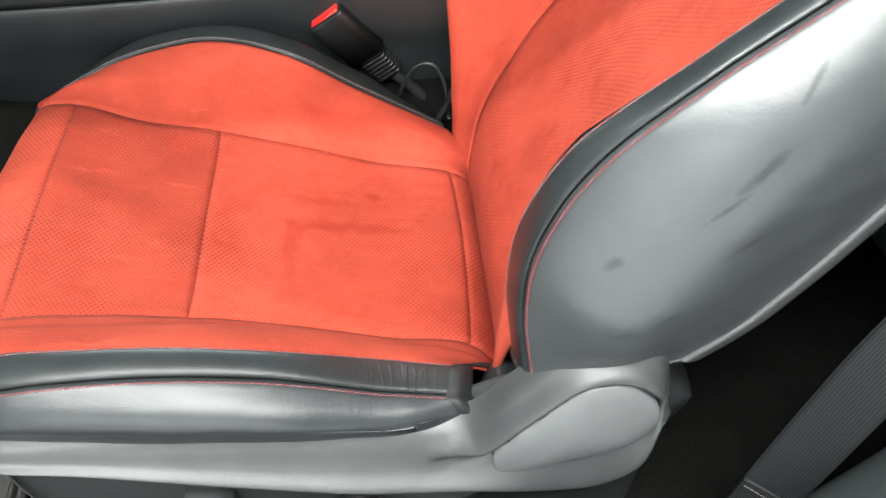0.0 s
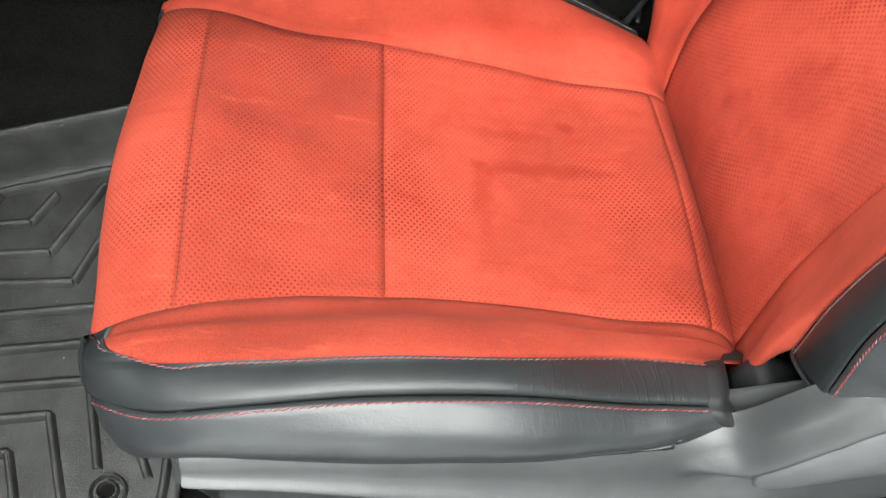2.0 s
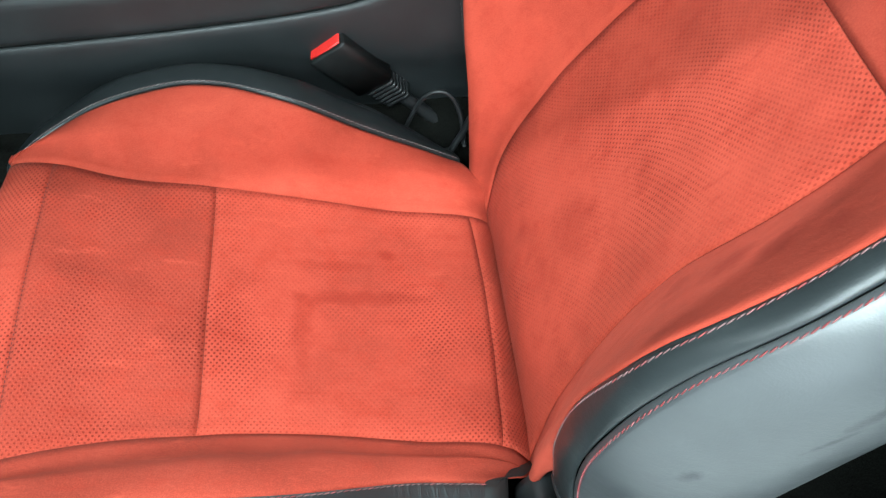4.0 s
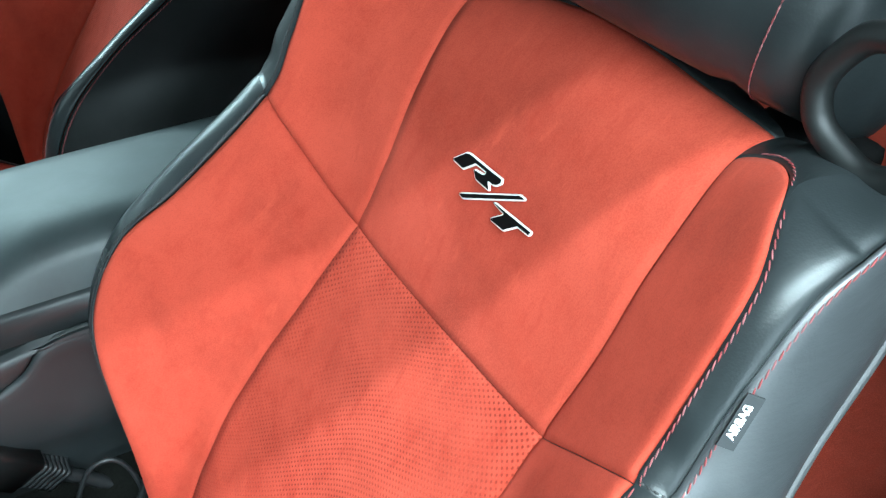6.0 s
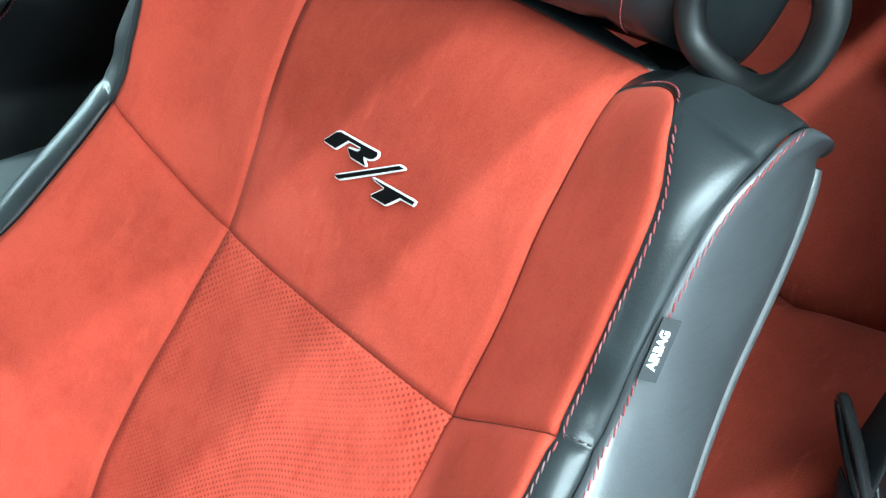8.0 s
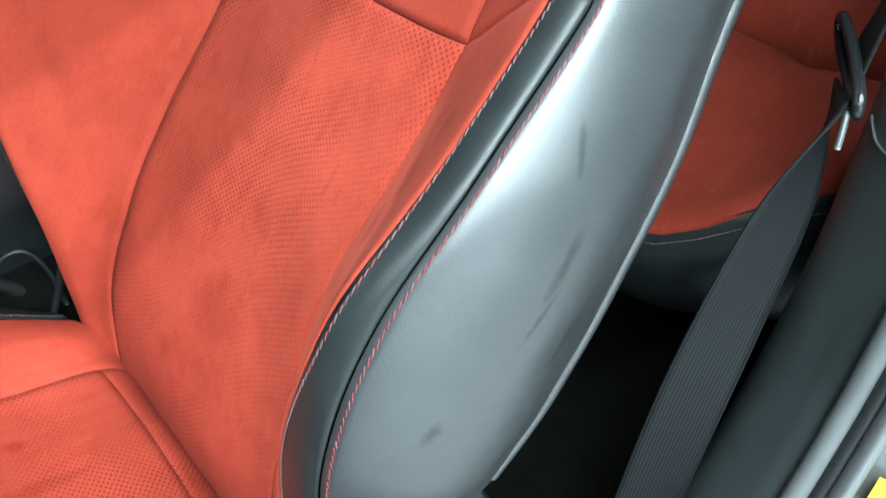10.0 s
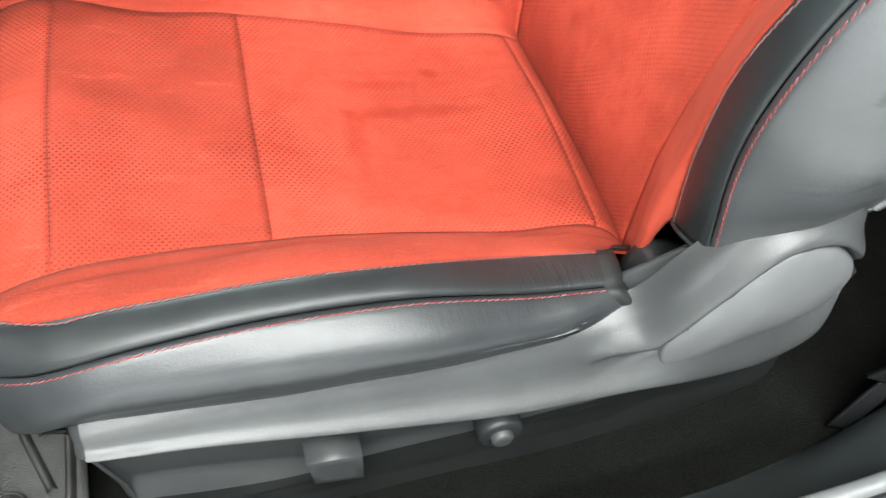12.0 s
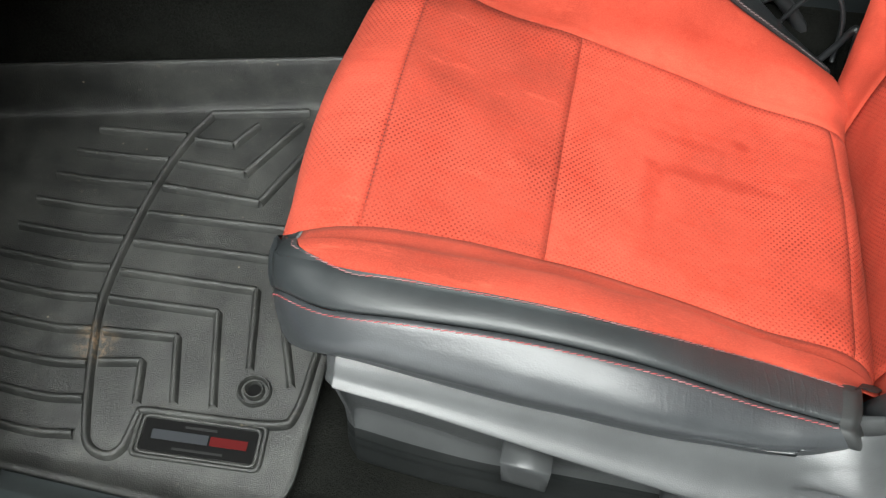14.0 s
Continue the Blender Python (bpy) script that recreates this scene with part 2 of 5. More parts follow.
SEAT_MARKS = [(0.0, 0.020, 0.17, 0.060, 0.009, 0.05, 0.55), (-0.055, -0.02, 0.18, 0.010, 0.045, 0.05, 0.35), (0.03, 0.075, 0.17, 0.010, 0.006, 0.05, 0.6), (-0.03, 0.06, 0.17, 0.05, 0.006, 0.05, 0.35)]
BACK_MARKS = [(0.202, 0.005, 0.273, 0.022, 0.034, 0.030, 0.40), (0.185, -0.02, 0.225, 0.016, 0.030, 0.012, 0.40), (0.178, 0.05, 0.215, 0.014, 0.02, 0.010, 0.4)]
BOLSTER_MARKS = [(0.267, -0.184, 0.475, 0.020, 0.020, 0.015, 0.6), (0.250, -0.173, 0.442, 0.020, 0.022, 0.014, 0.6), (0.285, -0.200, 0.510, 0.012, 0.014, 0.010, 0.5), (0.232, -0.165, 0.400, 0.014, 0.016, 0.012, 0.5), (0.300, -0.205, 0.550, 0.010, 0.012, 0.014, 0.3)]
SUEDE, SUEDE_HOLES = suede("red_suede", False), suede("red_suede_perforated", 0.72, 1.0, SEAT_MARKS)
# back panel suede lightened to make up for dim light on the backrest
SUEDE_BACK_HOLES = suede("red_suede_perforated_lightened", 0.60, 1.12, BACK_MARKS)
SUEDE_BRUSHED = suede("red_suede_perforated_brushed_forward", 0.72, 0.76)
# bolster suede lightened too, since its inner face turns from the light
SUEDE_BACK = suede("red_suede_lightened", False, 1.16, BOLSTER_MARKS)
# near cushion bolster, a darker tone than the far one
SUEDE_BOLSTER = suede("red_suede_bolster", False, 0.70)
STRIP = leather("black_leather", (0.015, 0.018, 0.019), 0.34, 1.0, 0.0, 0.0, 0.45)
STRIP_WORN = leather("creased_black_leather", (0.015, 0.017, 0.018), 0.40, 1.0, 0.0, 0.32, 0.45)
SCUFFS = [(0.277, -0.282, 0.480, -0.9, 0.020, 0.004), (0.200, -0.273, 0.404, -0.9, 0.008, 0.004), (0.262, -0.285, 0.455, -0.8, 0.016, 0.002), (0.283, -0.280, 0.420, -0.7, 0.016, 0.003), (0.245, -0.280, 0.350, -0.6, 0.013, 0.003), (0.215, -0.275, 0.330, -0.7, 0.010, 0.003), (0.30, -0.28, 0.53, -1.0, 0.012, 0.002)]
SIDE = leather("charcoal_leather", (0.038, 0.041, 0.044), 0.40, 1.2, 0.08, 0.0, 1.0, SCUFFS)
# side leather blackened to stand for the shade beside the passenger seat
SIDE_SHADED = leather("shaded_black_leather", (0.008, 0.009, 0.009), 0.6, 1.0, 0.0, 0.0, 0.2)
# same leather as SIDE, its colour darkened for the dimmer cushion side
CUSHION_SIDE = leather("shaded_charcoal_leather", (0.023, 0.025, 0.027), 0.38, 1.2, 0.08, 0.12, 0.55)
TRIM = plastic("charcoal_plastic", (0.040, 0.042, 0.043), 0.38, 0.5, 1100.0, 0.55)
# near black, stands for shade under the seat trim and the knee panel
SHADE_BLACK = plastic("shade_black_plastic", (0.007, 0.008, 0.008), 0.65, 0.4, 900.0, 0.2)
DARK = plastic("black_plastic", (0.016, 0.017, 0.018), 0.42)
LEVER = plastic("grey_plastic", (0.105, 0.107, 0.11), 0.40)
SHELL = plastic("shell_plastic", (0.06, 0.061, 0.063), 0.34, 0.4, 1100.0, 1.0)
CARPET = carpet_material("black_carpet", (0.011, 0.0115, 0.010))
# the seat suede darkened to stand for shade on the rear bench
SUEDE_SHADED = suede("shaded_red_suede", False, 0.72)
RUBBER = rubber_mat_material()
WEB = webbing("belt_webbing")
CHROME = material("satin_chrome", (0.50, 0.53, 0.53), 0.36, 0.8)[0]
CUP = plastic("cup_plastic", (0.006, 0.006, 0.006), 0.6, 0.3, 900.0, 0.15)
RING = plastic("gloss_black_plastic", (0.006, 0.007, 0.007), 0.48)
PANEL = plastic("console_plastic", (0.021, 0.024, 0.025), 0.42)
TOP = plastic("console_top_plastic", (0.022, 0.030, 0.031), 0.5, 0.3, 1400.0, 0.3)
ARM = leather("armrest_vinyl", (0.024, 0.031, 0.032), 0.46, 0.3, 0.0, 0.0, 0.45)


def thread(name, *shades):
    """Twisted thread: the shade changes from stitch to stitch."""
    m, t, b = material(name, shades[0], 0.65)
    g = t.nodes.new("ShaderNodeNewGeometry")
    t.links.new(ramp(t, g.outputs["Random Per Island"], [(k / max(1, len(shades) - 1), c) for k, c in enumerate(shades)]), b.inputs["Base Color"])
    return m


THREAD_RED = thread("red_thread", (0.21, 0.028, 0.030), (0.20, 0.042, 0.045), (0.22, 0.085, 0.09))
THREAD_DEEP = material("deep_red_thread", (0.12, 0.012, 0.008), 0.8)[0]
THREAD_GREY = thread("grey_thread", (0.15, 0.11, 0.11), (0.20, 0.18, 0.18))
THREAD_MIX = thread("twisted_thread", (0.22, 0.040, 0.040), (0.17, 0.095, 0.095), (0.12, 0.06, 0.06))
THREAD_DARK = material("dark_thread", (0.03, 0.03, 0.03), 0.7)[0]
BUTTON = material("red_button", (0.72, 0.03, 0.025), 0.35)[0]
IVORY = material("ivory_plastic", (0.52, 0.53, 0.50), 0.4)[0]
WHITE = material("white_print", (0.85, 0.85, 0.83), 0.6)[0]
BLACK = material("black_print", (0.005, 0.005, 0.005), 0.7, 0.0, 0.04)[0]
YELLOW = material("yellow_print", (0.75, 0.62, 0.02), 0.5)[0]
PAINT = material("body_paint", (0.16, 0.165, 0.17), 0.22, 0.45)[0]
FLANGE = material("bright_flange", (0.26, 0.27, 0.28), 0.34, 0.8)[0]
GREYSEAL = plastic("grey_seal", (0.13, 0.135, 0.138), 0.45)
CONCRETE = plastic("garage_concrete", (0.60, 0.60, 0.59), 0.5, 0.4, 90.0)
PLASTER = plastic("garage_plaster", (0.30, 0.30, 0.295), 0.85, 0.2, 60.0)
HEADLINER = plastic("grey_headliner", (0.18, 0.18, 0.18), 0.95, 0.4, 500.0)

# ---- mesh helpers ----


def mesh_object(name, verts, faces, mat, parent=None, label="", smooth=True, uvs=None):
    me = bpy.data.meshes.new(name)
    me.from_pydata([tuple(map(float, v)) for v in verts], [], [tuple(map(int, f)) for f in faces])
    if uvs is not None:
        layer = me.uv_layers.new(name="UVMap")
        for loop in me.loops:
            layer.data[loop.index].uv = uvs[loop.vertex_index]
    if mat:
        me.materials.append(mat)
    if smooth:
        me.polygons.foreach_set("use_smooth", [True] * len(me.polygons))
    me.update()
    ob = new(name, me)
    if parent:
        ob.parent = parent
    if label:
        tagged(ob, label)
    return ob


def part(name, bm, mat, parent=None, label="", smooth=True):
    me = bpy.data.meshes.new(name)
    bmesh.ops.recalc_face_normals(bm, faces=bm.faces)
    bm.to_mesh(me)
    bm.free()
    if mat:
        me.materials.append(mat)
    if smooth:
        me.polygons.foreach_set("use_smooth", [True] * len(me.polygons))
    ob = new(name, me)
    if parent:
        ob.parent = parent
    if label:
        tagged(ob, label)
    return ob


def empty(name, place=(0, 0, 0)):
    ob = new(name)
    ob.location = place
    ob.empty_display_size = 0.05
    return ob


def spline(points, n):
    """A smooth curve through the points, n samples a stretch."""
    p = np.array(points, float)
    p = np.vstack([2 * p[0] - p[1], p, 2 * p[-1] - p[-2]])
    out = []
    for i in range(1, len(p) - 2):
        for t in np.arange(n) / n:
            a, b, c, d = p[i - 1 : i + 3]
            out.append(0.5 * (2 * b + (c - a) * t + (2 * a - 5 * b + 4 * c - d) * t**2 + (3 * b - 3 * c + d - a) * t**3))
    return np.array(out + [p[-2]])


def loft(curves, nu, nv):
    """A surface through the curves, which have equally many points: rows along the curves, columns across them."""
    along = np.array([spline(c, nu) for c in curves])
    return np.array([spline(along[:, r], nv) for r in range(along.shape[1])])


def normals(grid):
    du, dv = np.gradient(grid, axis=0), np.gradient(grid, axis=1)
    n = np.cross(du, dv)
    return n / np.maximum(np.linalg.norm(n, axis=2, keepdims=True), 1e-9)


def arcs(grid, axis):
    d = np.linalg.norm(np.diff(grid, axis=axis), axis=2)
    zero = np.zeros((1, grid.shape[1])) if axis == 0 else np.zeros((grid.shape[0], 1))
    return np.concatenate([zero, np.cumsum(d, axis=axis)], axis=axis)


def groove(grid, rows=(), cols=(), depth=0.003, width=0.005, sign=1.0):
    """Sinks the seams that run along some rows and columns."""
    n, au, av = normals(grid) * sign, arcs(grid, 0), arcs(grid, 1)
    sink = np.zeros(grid.shape[:2])
    for r in rows:
        sink = np.maximum(sink, np.exp(-np.abs(au - au[r]) / width))
    for c in cols:
        sink = np.maximum(sink, np.exp(-np.abs(av - av[:, c : c + 1]) / width))
    return grid - n * sink[:, :, None] * depth


def flatten_strip(grid, a, b, dome=0.0025):
    """Draws the leather between two seam columns tight, with a slight dome."""
    n = normals(grid)
    for j in range(a + 1, b):
        f = (j - a) / (b - a)
        grid[:, j] = grid[:, a] * (1 - f) + grid[:, b] * f + n[:, j] * dome * math.sin(math.pi * f) ** 0.7
    return grid


def beside(grid, nrm, col, step, dist):
    """A line at a distance from a seam column, and its normals."""
    line, out = [], []
    for row, rn in zip(grid, nrm):
        left, j = dist, col
        while 0 <= j + step < len(row):
            d = np.linalg.norm(row[j + step] - row[j])
            if d >= left:
                break
            left, j = left - d, j + step
        k = min(max(j + step, 0), len(row) - 1)
        f = left / max(np.linalg.norm(row[k] - row[j]), 1e-9) if k != j else 0.0
        line.append(row[j] + (row[k] - row[j]) * min(f, 1.0))
        out.append(rn[j])
    return np.array(line), np.array(out)


def between(grid, r, j):
    """A place on a column of the grid, at a row that need not be whole."""
    k = min(int(r), len(grid) - 2)
    return grid[k, j] + (grid[k + 1, j] - grid[k, j]) * (r - k)


def band(grid, cols, lo, hi, n):
    """The part of a grid between two borders that run across its columns."""
    return np.array([[between(grid, p + (q - p) * v, j) for j, p, q in zip(cols, lo, hi)] for v in np.linspace(0, 1, n)])


def soften(grid, amount, scale, seed=0.0, sign=1.0):
    """Slight unevenness, as padding has."""
    n = normals(grid) * sign
    h = np.array([[noise.noise(Vector(p) * scale + Vector((seed, seed, seed))) for p in row] for row in grid])
    return grid + n * h[:, :, None] * amount


def sheet(name, grid, mat, parent, label="", flip=False, rim=0.0, sign=1.0, sides="abcd", gap=0.0007):
    """A mesh from a grid; rim folds its border inwards, so that it has thickness at the seams."""
    g = np.array(grid)
    if rim:
        n = normals(g) * sign
        # the border draws back a little, so that a seam shows between neighbours
        for key, at, inner in (("a", np.s_[0], np.s_[1]), ("b", np.s_[-1], np.s_[-2]), ("c", np.s_[:, 0], np.s_[:, 1]), ("d", np.s_[:, -1], np.s_[:, -2])):
            if key in sides:
                d = g[inner] - g[at]
                g[at] = g[at] + d * np.minimum(gap / np.maximum(np.linalg.norm(d, axis=-1, keepdims=True), 1e-6), 0.4)
        g = np.pad(g, ((1, 1), (1, 1), (0, 0)), mode="edge")
        pad_n = np.pad(n, ((1, 1), (1, 1), (0, 0)), mode="edge")
        edge = np.zeros(g.shape[:2])
        edge[0], edge[-1], edge[:, 0], edge[:, -1] = "a" in sides, "b" in sides, "c" in sides, "d" in sides
        g = g - pad_n * edge[:, :, None] * rim
    r, c = g.shape[:2]
    u, v = arcs(g, 0), arcs(g, 1)
    mid = v[:, c // 2 : c // 2 + 1]
    uvs = np.stack([u.mean(1, keepdims=True) + 0 * v, v - mid], 2).reshape(-1, 2)
    faces = [(i * c + j, (i + 1) * c + j, (i + 1) * c + j + 1, i * c + j + 1) for i in range(r - 1) for j in range(c - 1)]
    if flip:
        faces = [f[::-1] for f in faces]
    return mesh_object(name, g.reshape(-1, 3), faces, mat, parent, label, uvs=uvs)


def tube(name, points, thick, mat, parent=None, label="", sides=8, closed=False, flat=1.0, up=None):
    """A rounded bar along a curve."""
    p = np.array(points, float)
    t = np.gradient(p, axis=0)
    if closed:
        t = np.roll(p, -1, 0) - np.roll(p, 1, 0)
    t /= np.maximum(np.linalg.norm(t, axis=1, keepdims=True), 1e-9)
    if up is None:
        up = (0.0, 0.0, 1.0) if abs(t[:, 2]).max() < 0.95 else (0.0, 1.0, 0.0)
    verts, faces, n = [], [], len(p)
    radii = np.broadcast_to(thick, (n,))
    for i in range(n):
        radius = radii[i]
        a = np.cross(t[i], up)
        a /= np.linalg.norm(a)
        b = np.cross(a, t[i])
        for k in range(sides):
            w = 2 * math.pi * k / sides
            verts.append(p[i] + radius * (math.cos(w) * a * flat + math.sin(w) * b))
    for i in range(n if closed else n - 1):
        for k in range(sides):
            j, l = (i + 1) % n, (k + 1) % sides
            faces.append((i * sides + k, j * sides + k, j * sides + l, i * sides + l))
    if not closed:
        faces += [tuple(range(sides))[::-1], tuple(range((n - 1) * sides, n * sides))]
    return mesh_object(name, verts, faces, mat, parent, label)


def stitches(name, line, nrm, mat, parent, label="", pitch=0.0054, length=0.0057, radius=0.00056, lift=0.0003, slant=0.0):
    """Thread laid in short stitches along a line on a surface."""
    d = np.r_[0, np.cumsum(np.linalg.norm(np.diff(line, axis=0), axis=1))]
    verts, faces = [], []
    for k in range(int(d[-1] / pitch)):
        s = (k + 0.5) * pitch
        at = lambda q: np.array([np.interp(q, d, line[:, i]) for i in range(3)])
        n = np.array([np.interp(s, d, nrm[:, i]) for i in range(3)])
        n /= np.linalg.norm(n)
        a, b = at(s - length / 2), at(s + length / 2)
        t = (b - a) / max(np.linalg.norm(b - a), 1e-9)
        side = np.cross(n, t)
        a, b = a - side * slant, b + side * slant
        base = len(verts)
        for q, r, h in ((a, 0.35, 0.0), (a + (b - a) * 0.25, 1.0, 1.0), (a + (b - a) * 0.75, 1.0, 1.0), (b, 0.35, 0.0)):
            c = q + n * lift * h
            for w in range(5):
                g = 2 * math.pi * w / 5
                verts.append(c + radius * r * (math.cos(g) * side + math.sin(g) * n))
        for i in range(3):
            for w in range(5):
                x = (w + 1) % 5
                faces.append((base + i * 5 + w, base + i * 5 + x, base + (i + 1) * 5 + x, base + (i + 1) * 5 + w))
        faces += [tuple(base + w for w in range(5))[::-1], tuple(base + 15 + w for w in range(5))]
    return mesh_object(name, verts, faces, mat, parent, label)


def extrude_outline(name, outline, depth, mat, parent=None, label="", bevel=0.003, frame_of=None, dome=0.0):
    """A plate with the outline (in its own x and y), depth thick, its front edge rounded; dome swells the front."""
    o = np.array(outline, float)
    n, c = len(o), np.array(outline, float).mean(0)
    rings = [(1.0, 0.0, 0.0), (1.0, depth - bevel, 0.0), (1.0, depth - bevel * 0.4, bevel * 0.35), (1.0, depth, bevel)]
    verts, faces = [], []
    edge = o - np.roll(o, 1, 0)
    nx = np.stack([edge[:, 1], -edge[:, 0]], 1)
    nx = nx + np.roll(nx, -1, 0)
    nx /= np.maximum(np.linalg.norm(nx, axis=1, keepdims=True), 1e-9)
    if (nx * (o - c)).sum() < 0:
        nx = -nx
    for _, z, inset in rings:
        verts += [(*(p - q * inset), z) for p, q in zip(o, nx)]
    inner = o - nx * bevel
    for f in (0.66, 0.33):
        verts += [(*(c + (p - c) * f), depth + dome * (1 - f * f)) for p in inner]
    verts.append((*c, depth + dome))
    m = len(rings) + 2
    for r in range(m - 1):
        faces += [(r * n + k, r * n + (k + 1) % n, (r + 1) * n + (k + 1) % n, (r + 1) * n + k) for k in range(n)]
    faces += [((m - 1) * n + k, (m - 1) * n + (k + 1) % n, m * n) for k in range(n)]
    faces.append(tuple(range(n))[::-1])
    if frame_of is not None:
        verts = [frame_of @ Vector(v) for v in verts]
    bm = bmesh.new()
    vs = [bm.verts.new(v) for v in verts]
    for f in faces:
        bm.faces.new([vs[i] for i in f])
    return part(name, bm, mat, parent, label)


def rounded(points, n=6):
    """A closed smooth outline through the points."""
    p = list(points)
    return spline(p[-2:] + p + p[:3], n)[2 * n : (2 + len(p)) * n]


def box(name, size, at, mat, parent=None, label="", bevel=0.004, turn=(0, 0, 0), segments=2):
    bm = bmesh.new()
    bmesh.ops.create_cube(bm, size=1.0)
    bmesh.ops.scale(bm, vec=size, verts=bm.verts)
    if bevel:
        bmesh.ops.bevel(bm, geom=list(bm.edges), offset=bevel, segments=segments, affect="EDGES", profile=0.7)
    bmesh.ops.transform(bm, matrix=pose(*at, *turn), verts=bm.verts)
    return part(name, bm, mat, parent, label)


def slab(name, x0, x1, y0, y1, z0, z1, mat, label=""):
    bm = bmesh.new()
    bmesh.ops.create_cube(bm, size=1.0)
    bmesh.ops.transform(bm, matrix=Matrix.Translation(((x0 + x1) / 2, (y0 + y1) / 2, (z0 + z1) / 2)) @ Matrix.Diagonal((x1 - x0, y1 - y0, z1 - z0, 1)), verts=bm.verts)
    return part(name, bm, mat, None, label, smooth=False)

# ---- the garage and the car body round the seat ----
GROUND = -0.28
tagged(slab("floor", -4, 4, -4.2, 3.5, GROUND - 0.1, GROUND, CONCRETE), "pale grey concrete garage floor under the car", "floor", kind="structure")
tagged(slab("ceiling", -4, 4, -4.2, 3.5, 2.5, 2.6, PLASTER), "pale plastered garage ceiling", "ceiling", kind="structure")
for wall_name, b in (("wall_south", (-4, 4, -4.3, -4.2)), ("wall_north", (-4, 4, 3.5, 3.6)), ("wall_west", (-4.1, -4, -4.3, 3.6)), ("wall_east", (4, 4.1, -4.3, 3.6))):
    tagged(slab(wall_name, *b, GROUND - 0.1, 2.6, PLASTER), "pale plastered garage wall", "wall", kind="structure")

ROOF_Y, ROOF_Z = -0.36, 1.10


def car_shell():
    """Roof, far side and ends of the cabin, which shade the seats; unseen parts are added to block light."""
    rows = []
    for x in np.linspace(-0.75, 1.5, 16):
        fall = 0.10 * max(0.0, (-0.25 - x)) ** 1.5 + 0.12 * max(0.0, x - 0.9) ** 1.5
        rows.append([(x, ROOF_Y + k * (1.52 / 16), ROOF_Z + 0.05 * math.sin(math.pi * k / 16) - fall) for k in range(17)])
    grid = np.array(rows)
    roof = sheet("roof", grid, HEADLINER, None)
    tagged(roof, "grey cloth headliner under the car roof", "roof", kind="structure")
    solid = roof.modifiers.new("thick", "SOLIDIFY")
    solid.thickness, solid.offset = 0.03, 1.0
    tagged(slab("wall_far", -1.2, 1.6, 1.20, 1.26, 0.0, 0.54, DARK), "dark far side of the car cabin", "car side", kind="structure")
    # unseen quarters and cowl, added to keep light off rear seat and footwell
    tagged(slab("far_quarter_blocker", 0.45, 1.6, 1.18, 1.24, 0.54, 1.10, DARK), "unseen dark far quarter, added to block light", "car side", kind="structure")
    tagged(slab("cowl_blocker", -1.26, -0.606, -0.40, -0.345, -0.05, 0.95, DARK), "unseen dark cowl side, added to shade the footwell", "car side", kind="structure")
    tagged(slab("quarter_blocker", 0.57, 1.56, -0.44, -0.38, -0.1, 1.10, DARK), "unseen dark rear quarter, added to shade the rear seat", "car side", kind="structure")
    tagged(slab("wall_rear", 1.5, 1.56, -0.40, 1.26, 0.0, 1.10, DARK), "dark rear end of the car cabin", "car side", kind="structure")
    tagged(slab("wall_front", -1.26, -1.2, -0.40, 1.26, 0.0, 0.75, DARK), "dark bulkhead at the front of the cabin", "car side", kind="structure")
    # unseen dashboard and knee panel, added to shade the footwell
    dash = box("dashboard", (0.62, 1.5, 0.34), (-0.90, 0.44, 0.55), DARK, None, bevel=0.06, segments=4)
    shelf = box("dashboard", (0.70, 1.5, 0.30), (-0.90, 0.44, 0.57), SHADE_BLACK, None, bevel=0.05, segments=4)
    tagged(shelf, "unseen dark knee panel, added to shade the footwell", "dashboard", kind="structure")
    tagged(dash, "unseen dark dashboard, added to shade the footwell", "dashboard", kind="structure")
    # unseen open door, added to block light towards the footwell
    door = box("door_blocker", (0.07, 0.98, 0.78), (-0.86, -0.93, 0.36), DARK, None, bevel=0.02, turn=(0, 0, -14))
    tagged(door, "unseen dark open door, added to block light", "car door", kind="structure")


car_shell()


def wall_line(x):
    """Where the far wall of the floor mat rises."""
    return 0.102 + 0.25 * (x + 0.562)


def carpet():
    """Carpet that covers the floor, climbs the tunnel and rolls up under the dashboard."""
    xs, ys = np.linspace(-1.2, 1.5, 136), np.linspace(-0.335, 1.2, 90)
    grid = np.zeros((len(xs), len(ys), 3))
    for i, x in enumerate(xs):
        for j, y in enumerate(ys):
            foot_y = 0.235 if x > -0.25 else 0.235 + (wall_line(x) + 0.04 - 0.235) * min(1.0, (-0.25 - x) / 0.12)
            tunnel = 0.20 / (1 + math.exp(-(y - foot_y) / 0.022)) - 0.20 / (1 + math.exp(-(y - 0.57) / 0.03))
            toe = 0.34 * max(0.0, -0.78 - x) ** 1.1
            slope = 0.16 * (y + 0.2) * (1 if x < 0 else max(0.0, 1 - x / 0.1)) if y < 0.25 else 0.0
            lump = 0.006 * noise.noise(Vector((x * 9, y * 9, 0.3))) + 0.0025 * noise.noise(Vector((x * 50, y * 50, 2.3)))
            grid[i, j] = (x, y, (-0.018 if x > -0.2 else -0.030) + tunnel + toe + max(0.0, slope) * 0.9 + lump)
    ob = sheet("carpet", grid, CARPET, None)
    tagged(ob, "black loop-pile car carpet, dusty and worn", "carpet", kind="structure")


carpet()


